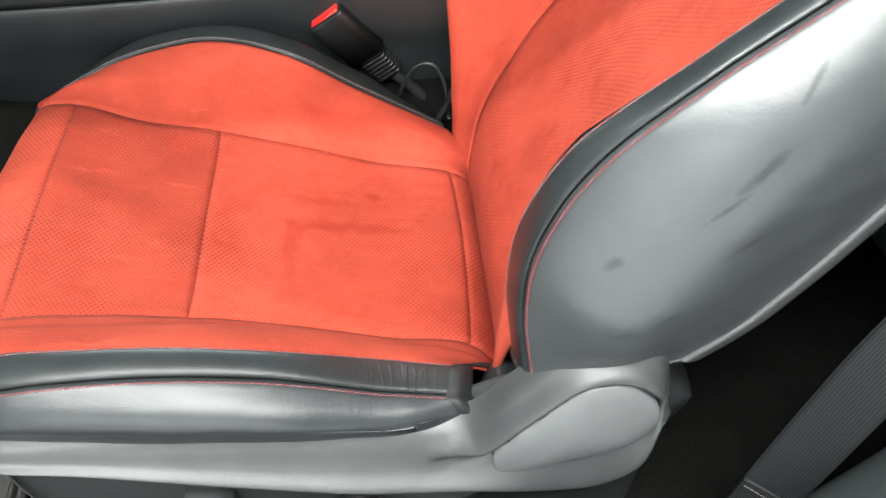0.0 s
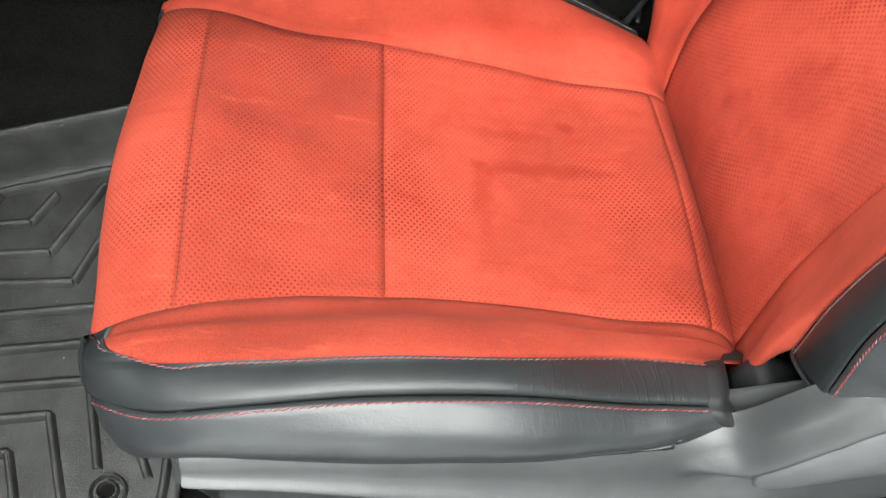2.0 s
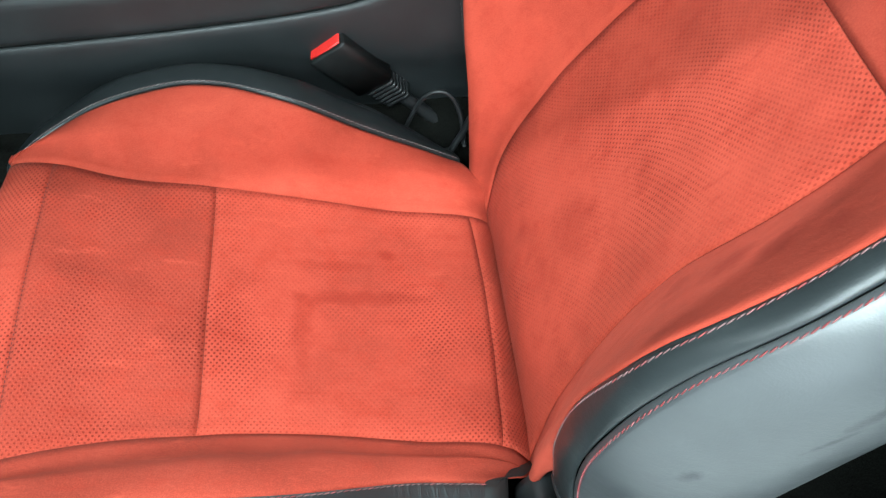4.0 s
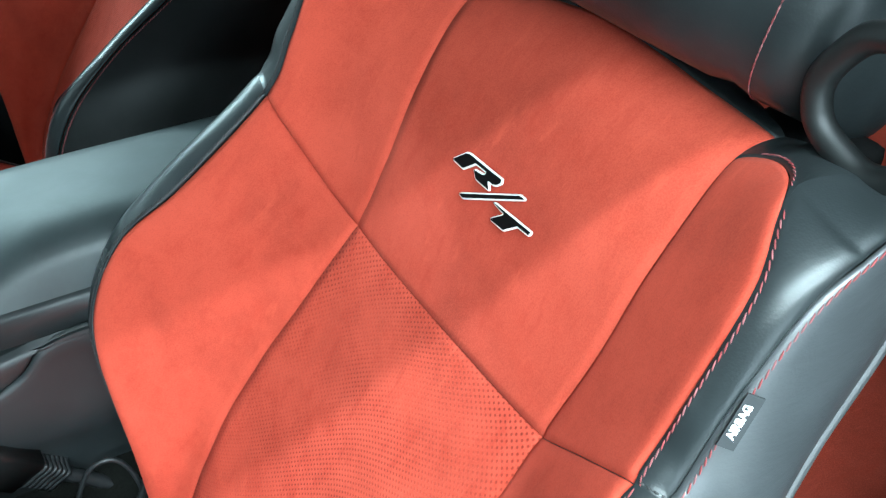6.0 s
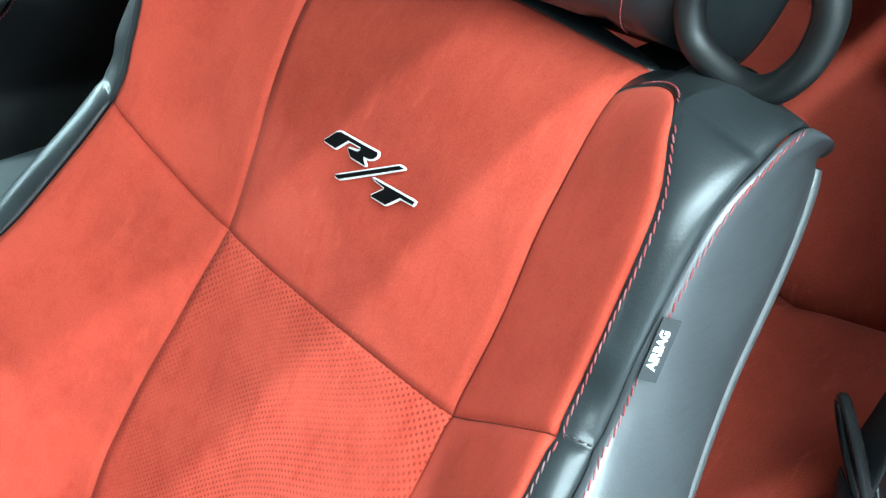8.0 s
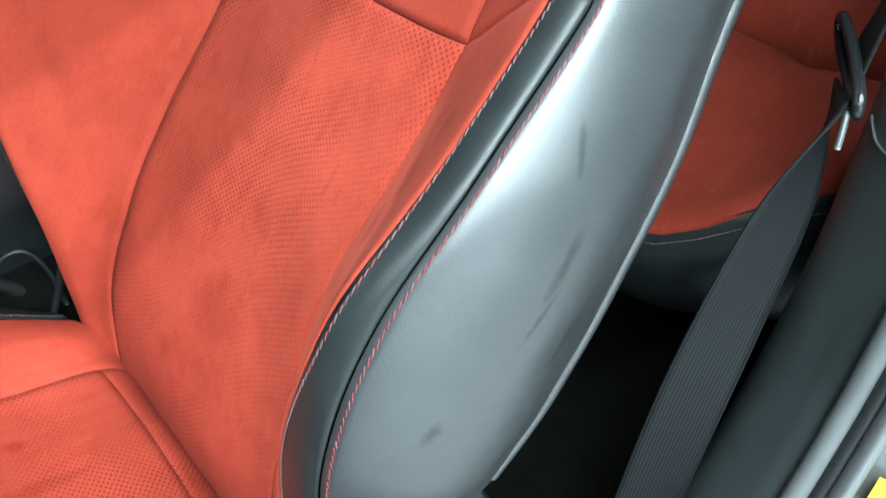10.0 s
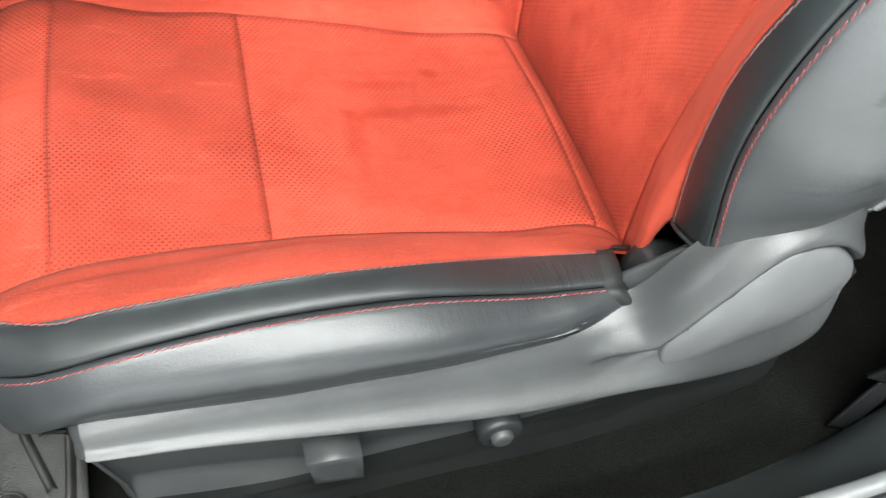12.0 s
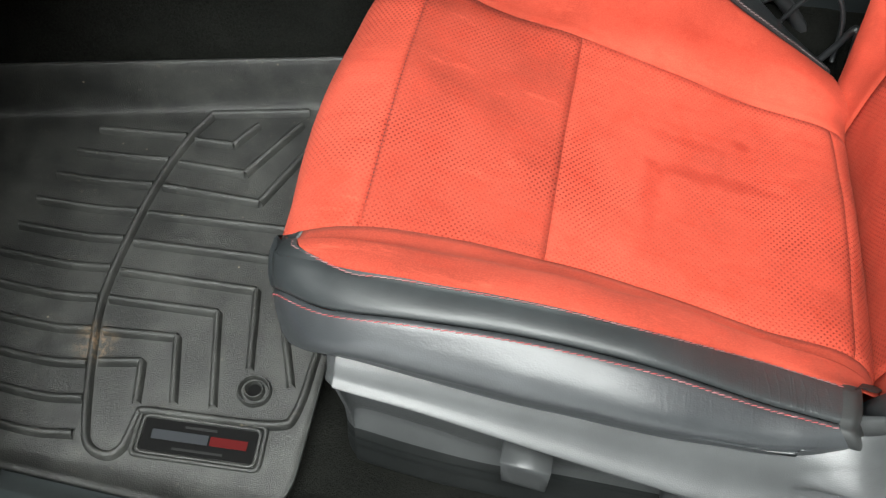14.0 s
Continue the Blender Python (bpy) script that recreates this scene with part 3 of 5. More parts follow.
def sill_line(y, push=0.0):
    """The line of the door opening: along the sill, then up the pillar."""
    pts = [(-0.90, 0.10), (-0.40, 0.10), (0.0, 0.10), (0.19, 0.108), (0.285, 0.128), (0.35, 0.175), (0.405, 0.25), (0.44, 0.33), (0.462, 0.42), (0.48, 0.55), (0.50, 0.80), (0.52, 1.08)]
    return [(x - push * 0.9, y, z + push * 0.4) for x, z in pts]


def door_opening():
    inner = [(-0.90, -0.332, 0.015), (-0.40, -0.332, 0.0), (0.0, -0.33, -0.01), (0.22, -0.322, -0.01), (0.315, -0.312, 0.02), (0.385, -0.31, 0.11), (0.45, -0.31, 0.205), (0.495, -0.31, 0.30), (0.52, -0.31, 0.39), (0.535, -0.31, 0.54), (0.545, -0.31, 0.80), (0.56, -0.31, 1.08)]
    outer = sill_line(-0.388)
    mid = [((a[0] + b[0]) / 2 - 0.012, (a[1] + b[1]) / 2 - 0.012, (a[2] + b[2]) / 2 + 0.014) for a, b in zip(inner, outer)]
    back = [(x + 0.10, y + 0.03, z - 0.03) for x, y, z in inner]
    trim = sheet("trim", loft([outer, mid, inner, back], 8, 6), PILLAR, None, flip=True)
    tagged(trim, "dark grained plastic trim on sill and door pillar", "pillar trim", kind="structure")
    for name, dy, push, radius, mat, words in (("trim_seal", -0.393, 0.004, 0.0078, GREYSEAL, "grey rubber door seal along the opening"), ("trim_gap", -0.4045, 0.004, 0.0052, DARK, "dark joint beside the door seal"), ("trim_flange", -0.4145, 0.004, 0.0066, FLANGE, "shiny bright flange of the door opening")):
        tagged(tube(name, spline(sill_line(dy, push), 10), radius, mat, None, sides=10), words, "door seal", kind="structure")
    seam = spline([(0.5245, -0.3132, 0.478), (0.5115, -0.3245, 0.473), (0.5032, -0.3345, 0.472), (0.4953, -0.3465, 0.474), (0.4903, -0.3555, 0.476), (0.485, -0.367, 0.480)], 6)
    tagged(tube("trim_seam", seam, 0.0011, GREYSEAL, None, sides=6), "pale joint line across the pillar trim", "trim joint", kind="structure")
    body = [[(x + 0.012, y, z - 0.008) for x, y, z in sill_line(-0.416)], [(x + 0.03, y, z - 0.02) for x, y, z in sill_line(-0.436)], [(x + 0.10, y, z - 0.06) for x, y, z in sill_line(-0.467)], [(x + 0.12, y, z - 0.20) for x, y, z in sill_line(-0.482)], [(x + 0.13, y, z - 0.32) for x, y, z in sill_line(-0.44)]]
    tagged(sheet("sill", loft(body[::-1], 8, 5), PAINT, None), "dark painted sill and pillar of the car body", "car body", kind="structure")


TAG = leather("tag_cloth", (0.018, 0.020, 0.022), 0.6)
LIP = leather("lip_vinyl", (0.016, 0.017, 0.017), 0.55, 1.0, 0.0, 0.0, 0.3)
PILLAR = plastic("pillar_plastic", (0.062, 0.072, 0.074), 0.46, 0.5, 900.0)
door_opening()

# ---- the seats ----
BACK_X, BACK_Z, RAKE = 0.15, 0.12, radians(27)


def on_back(s, y, h):
    """A place on the seat back: s up along it from the crease, y across, h out of its face."""
    return (BACK_X + s * math.sin(RAKE) - h * math.cos(RAKE), y, BACK_Z + s * math.cos(RAKE) + h * math.sin(RAKE))


def cushion_curves():
    """Near edge to far edge; each curve runs from under the front lip over the top to the crease."""
    hem = [(-0.31, -0.197, 0.102), (-0.325, -0.207, 0.127), (-0.326, -0.221, 0.153), (-0.311, -0.23, 0.178), (-0.282, -0.233, 0.185), (-0.226, -0.24, 0.181), (-0.141, -0.245, 0.175), (-0.051, -0.247, 0.171), (0.029, -0.245, 0.163), (0.076, -0.240, 0.161), (0.110, -0.231, 0.166)]
    belly = [(-0.315, -0.203, 0.111), (-0.335, -0.21, 0.142), (-0.338, -0.222, 0.172), (-0.325, -0.242, 0.197), (-0.285, -0.261, 0.221), (-0.225, -0.268, 0.226), (-0.14, -0.272, 0.222), (-0.051, -0.271, 0.212), (0.029, -0.26, 0.189), (0.072, -0.251, 0.184), (0.104, -0.238, 0.181)]
    welt = [(-0.318, -0.193, 0.111), (-0.34, -0.196, 0.151), (-0.348, -0.2, 0.191), (-0.339, -0.217, 0.23), (-0.289, -0.242, 0.254), (-0.224, -0.246, 0.266), (-0.14, -0.24, 0.259), (-0.051, -0.236, 0.242), (0.03, -0.231, 0.212), (0.066, -0.229, 0.202), (0.096, -0.228, 0.194)]
    edge = [(-0.325, -0.169, 0.1), (-0.345, -0.174, 0.15), (-0.352, -0.177, 0.205), (-0.347, -0.182, 0.246), (-0.295, -0.212, 0.27), (-0.225, -0.215, 0.273), (-0.14, -0.211, 0.264), (-0.051, -0.207, 0.245), (0.03, -0.19, 0.205), (0.072, -0.188, 0.192), (0.101, -0.189, 0.186)]
    crown = [(-0.325, -0.167, 0.1), (-0.345, -0.172, 0.15), (-0.351, -0.174, 0.205), (-0.344, -0.177, 0.246), (-0.286, -0.189, 0.27), (-0.219, -0.184, 0.262), (-0.139, -0.177, 0.25), (-0.049, -0.172, 0.23), (0.031, -0.164, 0.195), (0.106, -0.165, 0.174), (0.153, -0.168, 0.139)]
    seam = [(-0.325, -0.165, 0.1), (-0.344, -0.17, 0.15), (-0.351, -0.172, 0.206), (-0.34, -0.174, 0.244), (-0.284, -0.162, 0.256), (-0.218, -0.142, 0.232), (-0.138, -0.133, 0.212), (-0.048, -0.13, 0.188), (0.037, -0.137, 0.171), (0.122, -0.147, 0.161), (0.163, -0.154, 0.103)]
    centre = [(-0.335, -0, 0.09), (-0.362, -0, 0.151), (-0.371, -0, 0.207), (-0.351, -0, 0.244), (-0.292, -0, 0.255), (-0.22, 0.001, 0.232), (-0.139, 0.001, 0.21), (-0.048, 0.001, 0.179), (0.038, -0.001, 0.163), (0.128, -0.003, 0.154), (0.172, -0.003, 0.081)]
    far_seam = [(-0.325, 0.164, 0.1), (-0.345, 0.169, 0.15), (-0.353, 0.171, 0.205), (-0.344, 0.172, 0.243), (-0.294, 0.159, 0.255), (-0.22, 0.147, 0.236), (-0.138, 0.14, 0.221), (-0.046, 0.137, 0.194), (0.038, 0.134, 0.167), (0.123, 0.133, 0.148), (0.164, 0.148, 0.096)]
    far_crown = [(-0.325, 0.166, 0.099), (-0.345, 0.171, 0.148), (-0.352, 0.174, 0.203), (-0.345, 0.177, 0.243), (-0.287, 0.189, 0.267), (-0.22, 0.187, 0.268), (-0.14, 0.179, 0.267), (-0.05, 0.166, 0.253), (0.03, 0.163, 0.21), (0.106, 0.167, 0.176), (0.154, 0.172, 0.134)]
    far_edge = [(-0.325, 0.169, 0.098), (-0.345, 0.174, 0.148), (-0.351, 0.177, 0.201), (-0.344, 0.18, 0.237), (-0.291, 0.21, 0.26), (-0.224, 0.221, 0.28), (-0.141, 0.216, 0.293), (-0.056, 0.19, 0.284), (0.025, 0.19, 0.231), (0.079, 0.195, 0.196), (0.122, 0.198, 0.167)]
    far_welt = [(-0.319, 0.195, 0.109), (-0.341, 0.197, 0.149), (-0.35, 0.202, 0.189), (-0.343, 0.221, 0.227), (-0.292, 0.247, 0.251), (-0.228, 0.255, 0.281), (-0.144, 0.248, 0.296), (-0.058, 0.228, 0.286), (0.019, 0.227, 0.236), (0.062, 0.23, 0.196), (0.107, 0.226, 0.158)]
    far_belly = [(-0.316, 0.205, 0.109), (-0.336, 0.212, 0.139), (-0.339, 0.225, 0.169), (-0.327, 0.245, 0.194), (-0.287, 0.265, 0.218), (-0.227, 0.271, 0.223), (-0.143, 0.274, 0.219), (-0.054, 0.273, 0.207), (0.026, 0.262, 0.184), (0.071, 0.25, 0.17), (0.11, 0.225, 0.158)]
    far_hem = [(-0.311, 0.2, 0.099), (-0.326, 0.21, 0.124), (-0.326, 0.225, 0.149), (-0.311, 0.238, 0.171), (-0.281, 0.236, 0.18), (-0.227, 0.239, 0.178), (-0.142, 0.241, 0.173), (-0.052, 0.243, 0.17), (0.027, 0.243, 0.161), (0.077, 0.24, 0.155), (0.113, 0.228, 0.154)]
    return [hem, belly, welt, edge, crown, seam, centre, far_seam, far_crown, far_edge, far_welt, far_belly, far_hem]


NU, NV = 10, 10


def cushion(seat):
    g = soften(loft(cushion_curves(), NU, NV), 0.0016, 18.0)
    c = [k * NV for k in range(13)]
    # the near bolster ends in a round nose at the front
    lo, hi = 3 * NU, 4 * NU
    for r in range(lo, hi):
        q = (r - lo) / NU
        full, base = g[hi, c[3] : c[5]] - g[hi, c[5]], g[r, c[5]]
        nose = base + full * math.sqrt(1 - (1 - q) ** 2) * 0.97
        shift = (nose[0] - g[r, c[3]]) * (1 - q) ** 0.3
        g[r, c[3] : c[5]] += (nose - g[r, c[3] : c[5]]) * (1 - q) ** 0.3
        for j in range(1, NV):
            g[r, c[3] - j] += shift * (1 - j / NV)
    r_front, r_mid, r_end = 4 * NU, 6 * NU, 10 * NU
    for j in range(c[0] + 1, c[2]):
        f = (j - c[0]) / (c[2] - c[0])
        dent = 0.0050 * math.exp(-(((f - 0.42) / 0.13) ** 2)) - 0.0022 * math.exp(-(((f - 0.72) / 0.12) ** 2))
        ease = np.clip((np.arange(len(g)) - 3.5 * NU) / NU, 0, 1) * np.clip((9.8 * NU - np.arange(len(g))) / NU, 0, 1)
        g[:, j] -= normals(g)[:, j] * (dent * ease)[:, None]
    for a, b in ((2, 3), (9, 10)):
        g = flatten_strip(g, c[a], c[b], 0.0035)
    g = groove(g, (), (c[2], c[9], c[10]), 0.0018, 0.0022)
    fade = np.clip((np.arange(len(g)) - 3 * NU - 4) / 10, 0, 1)[:, None, None]
    g = g * (1 - fade) + groove(g.copy(), (), (c[3],), 0.0018, 0.0022) * fade
    g = groove(g, (), (c[5],), 0.0012, 0.003)
    g = groove(g, (), (c[7],), 0.0006, 0.003)
    mid = groove(g[:, c[5] : c[7] + 1], (r_front, r_mid), (), 0.0006, 0.003)
    mid = groove(mid, (9 * NU,), (), 0.0009, 0.005)
    g[:, c[5] : c[7] + 1] = mid
    n = normals(g)
    tube("hem_piping", g[2 * NU :, 0], 0.0021, STRIP, seat, "black piping along the cushion hem", sides=6)
    # dark vinyl closes the cushion's rear end beside the hinge
    end = g[-1, c[0] + 4 : c[4] - 4]
    sheet("cushion_lip", loft([end + np.array(d) for d in ((-0.004, 0.0, 0.0005), (0.006, -0.0015, 0.0005), (0.013, 0.004, -0.006), (0.020, 0.016, -0.020), (0.022, 0.035, -0.045))], 1, 4), LIP, seat, "dark vinyl flap at the cushion end", flip=True)
    for name, rows, mat, words in (("front_panel", (0, r_front), SUEDE_HOLES, "perforated red suede front roll"), ("seat_panel", (r_front, r_mid), SUEDE_BRUSHED, "perforated red suede seat panel, nap brushed dark"), ("seat_panel", (r_mid, 9 * NU), SUEDE_HOLES, "perforated red suede rear seat panel"), ("seat_panel", (9 * NU, r_end), SUEDE_HOLES, "perforated red suede strip at the crease")):
        sheet(name, g[rows[0] : rows[1] + 1, c[5] : c[7] + 1], mat, seat, words, rim=0.0012, gap=0.00008)
    # the near bolster starts in a round nose, with leather round it
    last = len(g) - 1
    near_cols = list(range(c[3], c[5] + 1))
    start = [3 * NU + 3.0 + 3.6 * ((c[5] - k) / (c[5] - c[3])) ** 2 + 4.0 * ((c[5] - k) / (c[5] - c[3])) ** 7 for k in near_cols]
    sheet("bolster", band(g, near_cols, start, [last] * len(near_cols), 66), SUEDE_BOLSTER, seat, "plain red suede side bolster", rim=0.003, gap=0.0003)
    sheet("edge_strip", band(g, near_cols, [0] * len(near_cols), start, 34), STRIP_WORN, seat, "black leather front corner", rim=0.002, sides="b")
    sheet("bolster", g[3 * NU :, c[7] : c[9] + 1], SUEDE, seat, "plain red suede side bolster", rim=0.0012, gap=0.0001)
    sheet("edge_strip", g[: 3 * NU + 1, c[7] : c[9] + 1], STRIP, seat, "black leather front corner")
    sheet("edge_strip", g[:, c[2] : c[3] + 1], STRIP_WORN, seat, "creased black leather edge strip", rim=0.003, sides="bc", gap=0.0003)
    for a, b, name, mat, words in ((9, 10, "edge_strip", STRIP, "black leather edge strip"), (0, 2, "side_panel", CUSHION_SIDE, "charcoal leather cushion side"), (10, 12, "side_panel", CUSHION_SIDE, "charcoal leather cushion side")):
        sheet(name, g[:, c[a] : c[b] + 1], mat, seat, words, rim=0.003, gap=0.0003)
    stitches("stitching", g[r_front, c[5] + 2 : c[7] - 1], n[r_front, c[5] + 2 : c[7] - 1], THREAD_DEEP, seat, "dark red seam stitching", 0.0046, 0.0030, 0.0005, 0.0001)
    line, out = beside(g, n, c[3], -1, 0.0042)
    turn = list(range(len(near_cols) - 11, 3, -2))
    way = spline([between(g, start[k] - 0.9, near_cols[k]) for k in turn] + [tuple(p) for p in line[3 * NU + 13 :: 3]], 3)
    out = spline([tuple(n[3 * NU + 5, near_cols[k]]) for k in turn] + [tuple(p) for p in out[3 * NU + 13 :: 3]], 3)
    stitches("stitching", way, out, THREAD_MIX, seat, "twisted pale and red stitching", slant=0.0007)
    for col, row0, step, mat, words in ((c[2], 2 * NU, -1, THREAD_RED, "red stitching"), (c[9], 3 * NU, 1, THREAD_GREY, "grey stitching")):
        line, out = beside(g, n, col, step, 0.0045)
        stitches("stitching", line[row0:], out[row0:], mat, seat, words, slant=0.0006)
    return g


def back_curves():
    """Near hem to far hem; each curve runs up the seat back as on_back() takes it."""
    hem = [(0.165, -0.239, -0.073), (0.22, -0.242, -0.085), (0.28, -0.246, -0.089), (0.35, -0.248, -0.092), (0.419, -0.245, -0.098), (0.499, -0.235, -0.1), (0.549, -0.233, -0.101), (0.6, -0.231, -0.1), (0.64, -0.226, -0.1), (0.649, -0.22, -0.102), (0.649, -0.216, -0.105)]
    flank = [(0.131, -0.245, -0.018), (0.201, -0.279, 0.014), (0.27, -0.291, 0.026), (0.338, -0.294, 0.024), (0.417, -0.286, 0.006), (0.497, -0.255, -0.037), (0.549, -0.248, -0.046), (0.61, -0.242, -0.051), (0.649, -0.237, -0.045), (0.662, -0.239, -0.066), (0.654, -0.228, -0.096)]
    welt = [(0.100, -0.243, 0.041), (0.184, -0.251, 0.095), (0.252, -0.26, 0.122), (0.326, -0.264, 0.124), (0.408, -0.266, 0.098), (0.5, -0.243, 0.038), (0.548, -0.242, 0.036), (0.611, -0.243, 0.028), (0.644, -0.243, 0.009), (0.665, -0.24, -0.022), (0.659, -0.226, -0.091)]
    edge = [(0.089, -0.2, 0.043), (0.174, -0.218, 0.098), (0.253, -0.23, 0.13), (0.33, -0.245, 0.136), (0.411, -0.242, 0.099), (0.498, -0.223, 0.048), (0.551, -0.221, 0.042), (0.611, -0.219, 0.041), (0.654, -0.197, 0.016), (0.673, -0.208, -0.031), (0.658, -0.205, -0.091)]
    crown = [(-0.012, -0.182, 0.011), (0.103, -0.183, 0.059), (0.193, -0.194, 0.078), (0.283, -0.196, 0.078), (0.364, -0.187, 0.06), (0.47, -0.177, 0.023), (0.53, -0.181, 0.02), (0.594, -0.185, 0.02), (0.655, -0.168, -0.005), (0.679, -0.177, -0.036), (0.658, -0.178, -0.09)]
    seam = [(-0.013, -0.147, -0), (0.087, -0.14, 0.031), (0.183, -0.127, 0.036), (0.275, -0.127, 0.035), (0.356, -0.134, 0.018), (0.44, -0.13, -0.003), (0.507, -0.137, -0.002), (0.575, -0.141, -0), (0.643, -0.135, -0.023), (0.668, -0.138, -0.06), (0.658, -0.137, -0.098)]
    centre = [(-0.019, 0.003, -0.007), (0.067, 0.003, 0.029), (0.202, 0.003, 0.019), (0.303, 0.004, 0.013), (0.375, 0.005, 0.006), (0.436, 0.006, -0.001), (0.506, 0.007, -0), (0.585, 0.007, -0.002), (0.65, 0.008, -0.019), (0.684, 0.007, -0.047), (0.688, 0.007, -0.097)]
    far_seam = [(-0.015, 0.153, 0.001), (0.086, 0.162, 0.031), (0.181, 0.162, 0.033), (0.271, 0.157, 0.024), (0.354, 0.144, 0.012), (0.44, 0.129, 0.003), (0.506, 0.118, 0.007), (0.576, 0.12, 0.007), (0.645, 0.129, -0.014), (0.668, 0.133, -0.055), (0.658, 0.141, -0.095)]
    far_crown = [(-0.015, 0.19, 0.016), (0.1, 0.192, 0.064), (0.19, 0.205, 0.082), (0.28, 0.208, 0.08), (0.361, 0.201, 0.064), (0.465, 0.195, 0.029), (0.528, 0.198, 0.027), (0.593, 0.201, 0.028), (0.655, 0.184, 0.002), (0.679, 0.19, -0.031), (0.657, 0.19, -0.086)]
    far_edge = [(0.084, 0.211, 0.053), (0.168, 0.232, 0.11), (0.247, 0.251, 0.144), (0.326, 0.259, 0.139), (0.393, 0.251, 0.104), (0.497, 0.241, 0.061), (0.551, 0.242, 0.057), (0.612, 0.239, 0.054), (0.654, 0.21, 0.024), (0.672, 0.218, -0.025), (0.656, 0.213, -0.086)]
    far_welt = [(0.108, 0.248, 0.054), (0.177, 0.274, 0.107), (0.247, 0.286, 0.137), (0.326, 0.291, 0.132), (0.397, 0.281, 0.11), (0.508, 0.27, 0.06), (0.552, 0.271, 0.056), (0.612, 0.265, 0.043), (0.643, 0.257, 0.018), (0.661, 0.246, -0.015), (0.656, 0.233, -0.085)]
    far_flank = [(0.129, 0.254, -0.017), (0.199, 0.289, -0.003), (0.268, 0.302, 0.003), (0.338, 0.305, 0.003), (0.419, 0.298, -0.007), (0.499, 0.268, -0.03), (0.55, 0.261, -0.038), (0.611, 0.253, -0.044), (0.649, 0.247, -0.04), (0.661, 0.246, -0.061), (0.653, 0.234, -0.091)]
    far_hem = [(0.164, 0.238, -0.078), (0.219, 0.245, -0.096), (0.279, 0.246, -0.104), (0.349, 0.246, -0.105), (0.419, 0.244, -0.102), (0.5, 0.241, -0.101), (0.55, 0.24, -0.098), (0.6, 0.237, -0.096), (0.64, 0.232, -0.096), (0.648, 0.226, -0.099), (0.648, 0.222, -0.102)]
    return [[on_back(*p) for p in c] for c in (hem, flank, welt, edge, crown, seam, centre, far_seam, far_crown, far_edge, far_welt, far_flank, far_hem)]


def backrest(seat, side=SIDE):
    g = soften(loft(back_curves(), NU, NV), 0.0016, 16.0, 4.0)
    c = [k * NV for k in range(13)]
    # the upper near bolster is drawn flat between its seams
    for r in range(NU, 9 * NU):
        w = max(0.85 * min(1.0, (r - NU) / 8), min(1.0, (r - 5 * NU + 5) / 6)) * min(1.0, (9 * NU - r) / 8)
        for j in range(c[3] + 1, c[5]):
            f = (j - c[3]) / (c[5] - c[3])
            flat = g[r, c[3]] * (1 - f) + g[r, c[5]] * f
            g[r, j] += (flat - g[r, j]) * w
    # padded roll under the edge seam on both sides
    for k in range(1, 14):
        swell = 0.009 * math.sin(math.pi * (k / 14) ** 0.75) ** 1.8
        fade = np.clip((8.0 * NU - np.arange(len(g))) / (3.5 * NU), 0, 1) * np.clip(np.arange(len(g)) / (1.5 * NU), 0.15, 1)
        g[:, c[2] - k, 1] -= swell * fade
        g[:, c[10] + k, 1] += swell * fade
    r_mid, r_top, r_cap, r_end = 5 * NU, 8 * NU, 9 * NU, 10 * NU
    for a, b in ((2, 3), (9, 10)):
        tight = np.clip((r_top + 3 - np.arange(len(g))) / 18, 0, 1)[:, None, None]
        g = g * (1 - tight) + flatten_strip(g.copy(), c[a], c[b], 0.0028) * tight
    g = groove(g, (), (c[2], c[10]), 0.0017, 0.0020)
    g[: r_top + 1] = groove(g[: r_top + 1], (), (c[3], c[9]), 0.0022, 0.0022)
    g = groove(g, (), (c[5], c[7]), 0.0010, 0.003)
    for a, b in ((5, 7), (3, 5), (7, 9)):
        g[:, c[a] : c[b] + 1] = groove(g[:, c[a] : c[b] + 1], (r_mid,), (), 0.0010, 0.003)
    for a, b in ((2, 3), (9, 10)):
        g[:, c[a] : c[b] + 1] = groove(g[:, c[a] : c[b] + 1], (r_mid,), (), 0.0016, 0.0025)
    n = normals(g)
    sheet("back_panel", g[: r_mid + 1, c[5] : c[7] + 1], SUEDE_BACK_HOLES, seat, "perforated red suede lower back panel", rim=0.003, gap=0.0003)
    r_lip = r_top + 7
    sheet("back_panel", g[r_mid : r_lip + 1, c[5] : c[7] + 1], SUEDE, seat, "plain red suede upper back panel", rim=0.003, gap=0.0003)
    sheet("top_panel", g[r_lip:, c[5] : c[7] + 1], STRIP, seat, "black leather top of the seat back", rim=0.004)
    for a, b in ((3, 5), (7, 9)):
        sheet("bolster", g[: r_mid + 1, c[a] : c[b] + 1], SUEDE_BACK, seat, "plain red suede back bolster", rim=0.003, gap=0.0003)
        # the upper bolster ends in an arch, with leather over it
        cols = range(c[a], c[b] + 1)
        tops = [r_top + (2.5 - 5.0 * (1 - math.sqrt(max(0.0, 1 - (2 * q - 1.0) ** 2))) if (q < 0.5) == (a == 3) else 2.5 - 2.0 * abs(2 * q - 1.0) ** 2) for q in np.linspace(0, 1, len(cols))]
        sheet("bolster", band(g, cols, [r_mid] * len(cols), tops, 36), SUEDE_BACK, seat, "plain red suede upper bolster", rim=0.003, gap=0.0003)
        sheet("shoulder", band(g, cols, tops, [r_end] * len(cols), 24), STRIP, seat, "black leather shoulder", rim=0.003, sides="a")
        arch = np.array([between(g, tops[k] + 0.7, cols[k]) for k in (range(1, 17) if a == 3 else range(len(cols) - 2, len(cols) - 18, -1))])
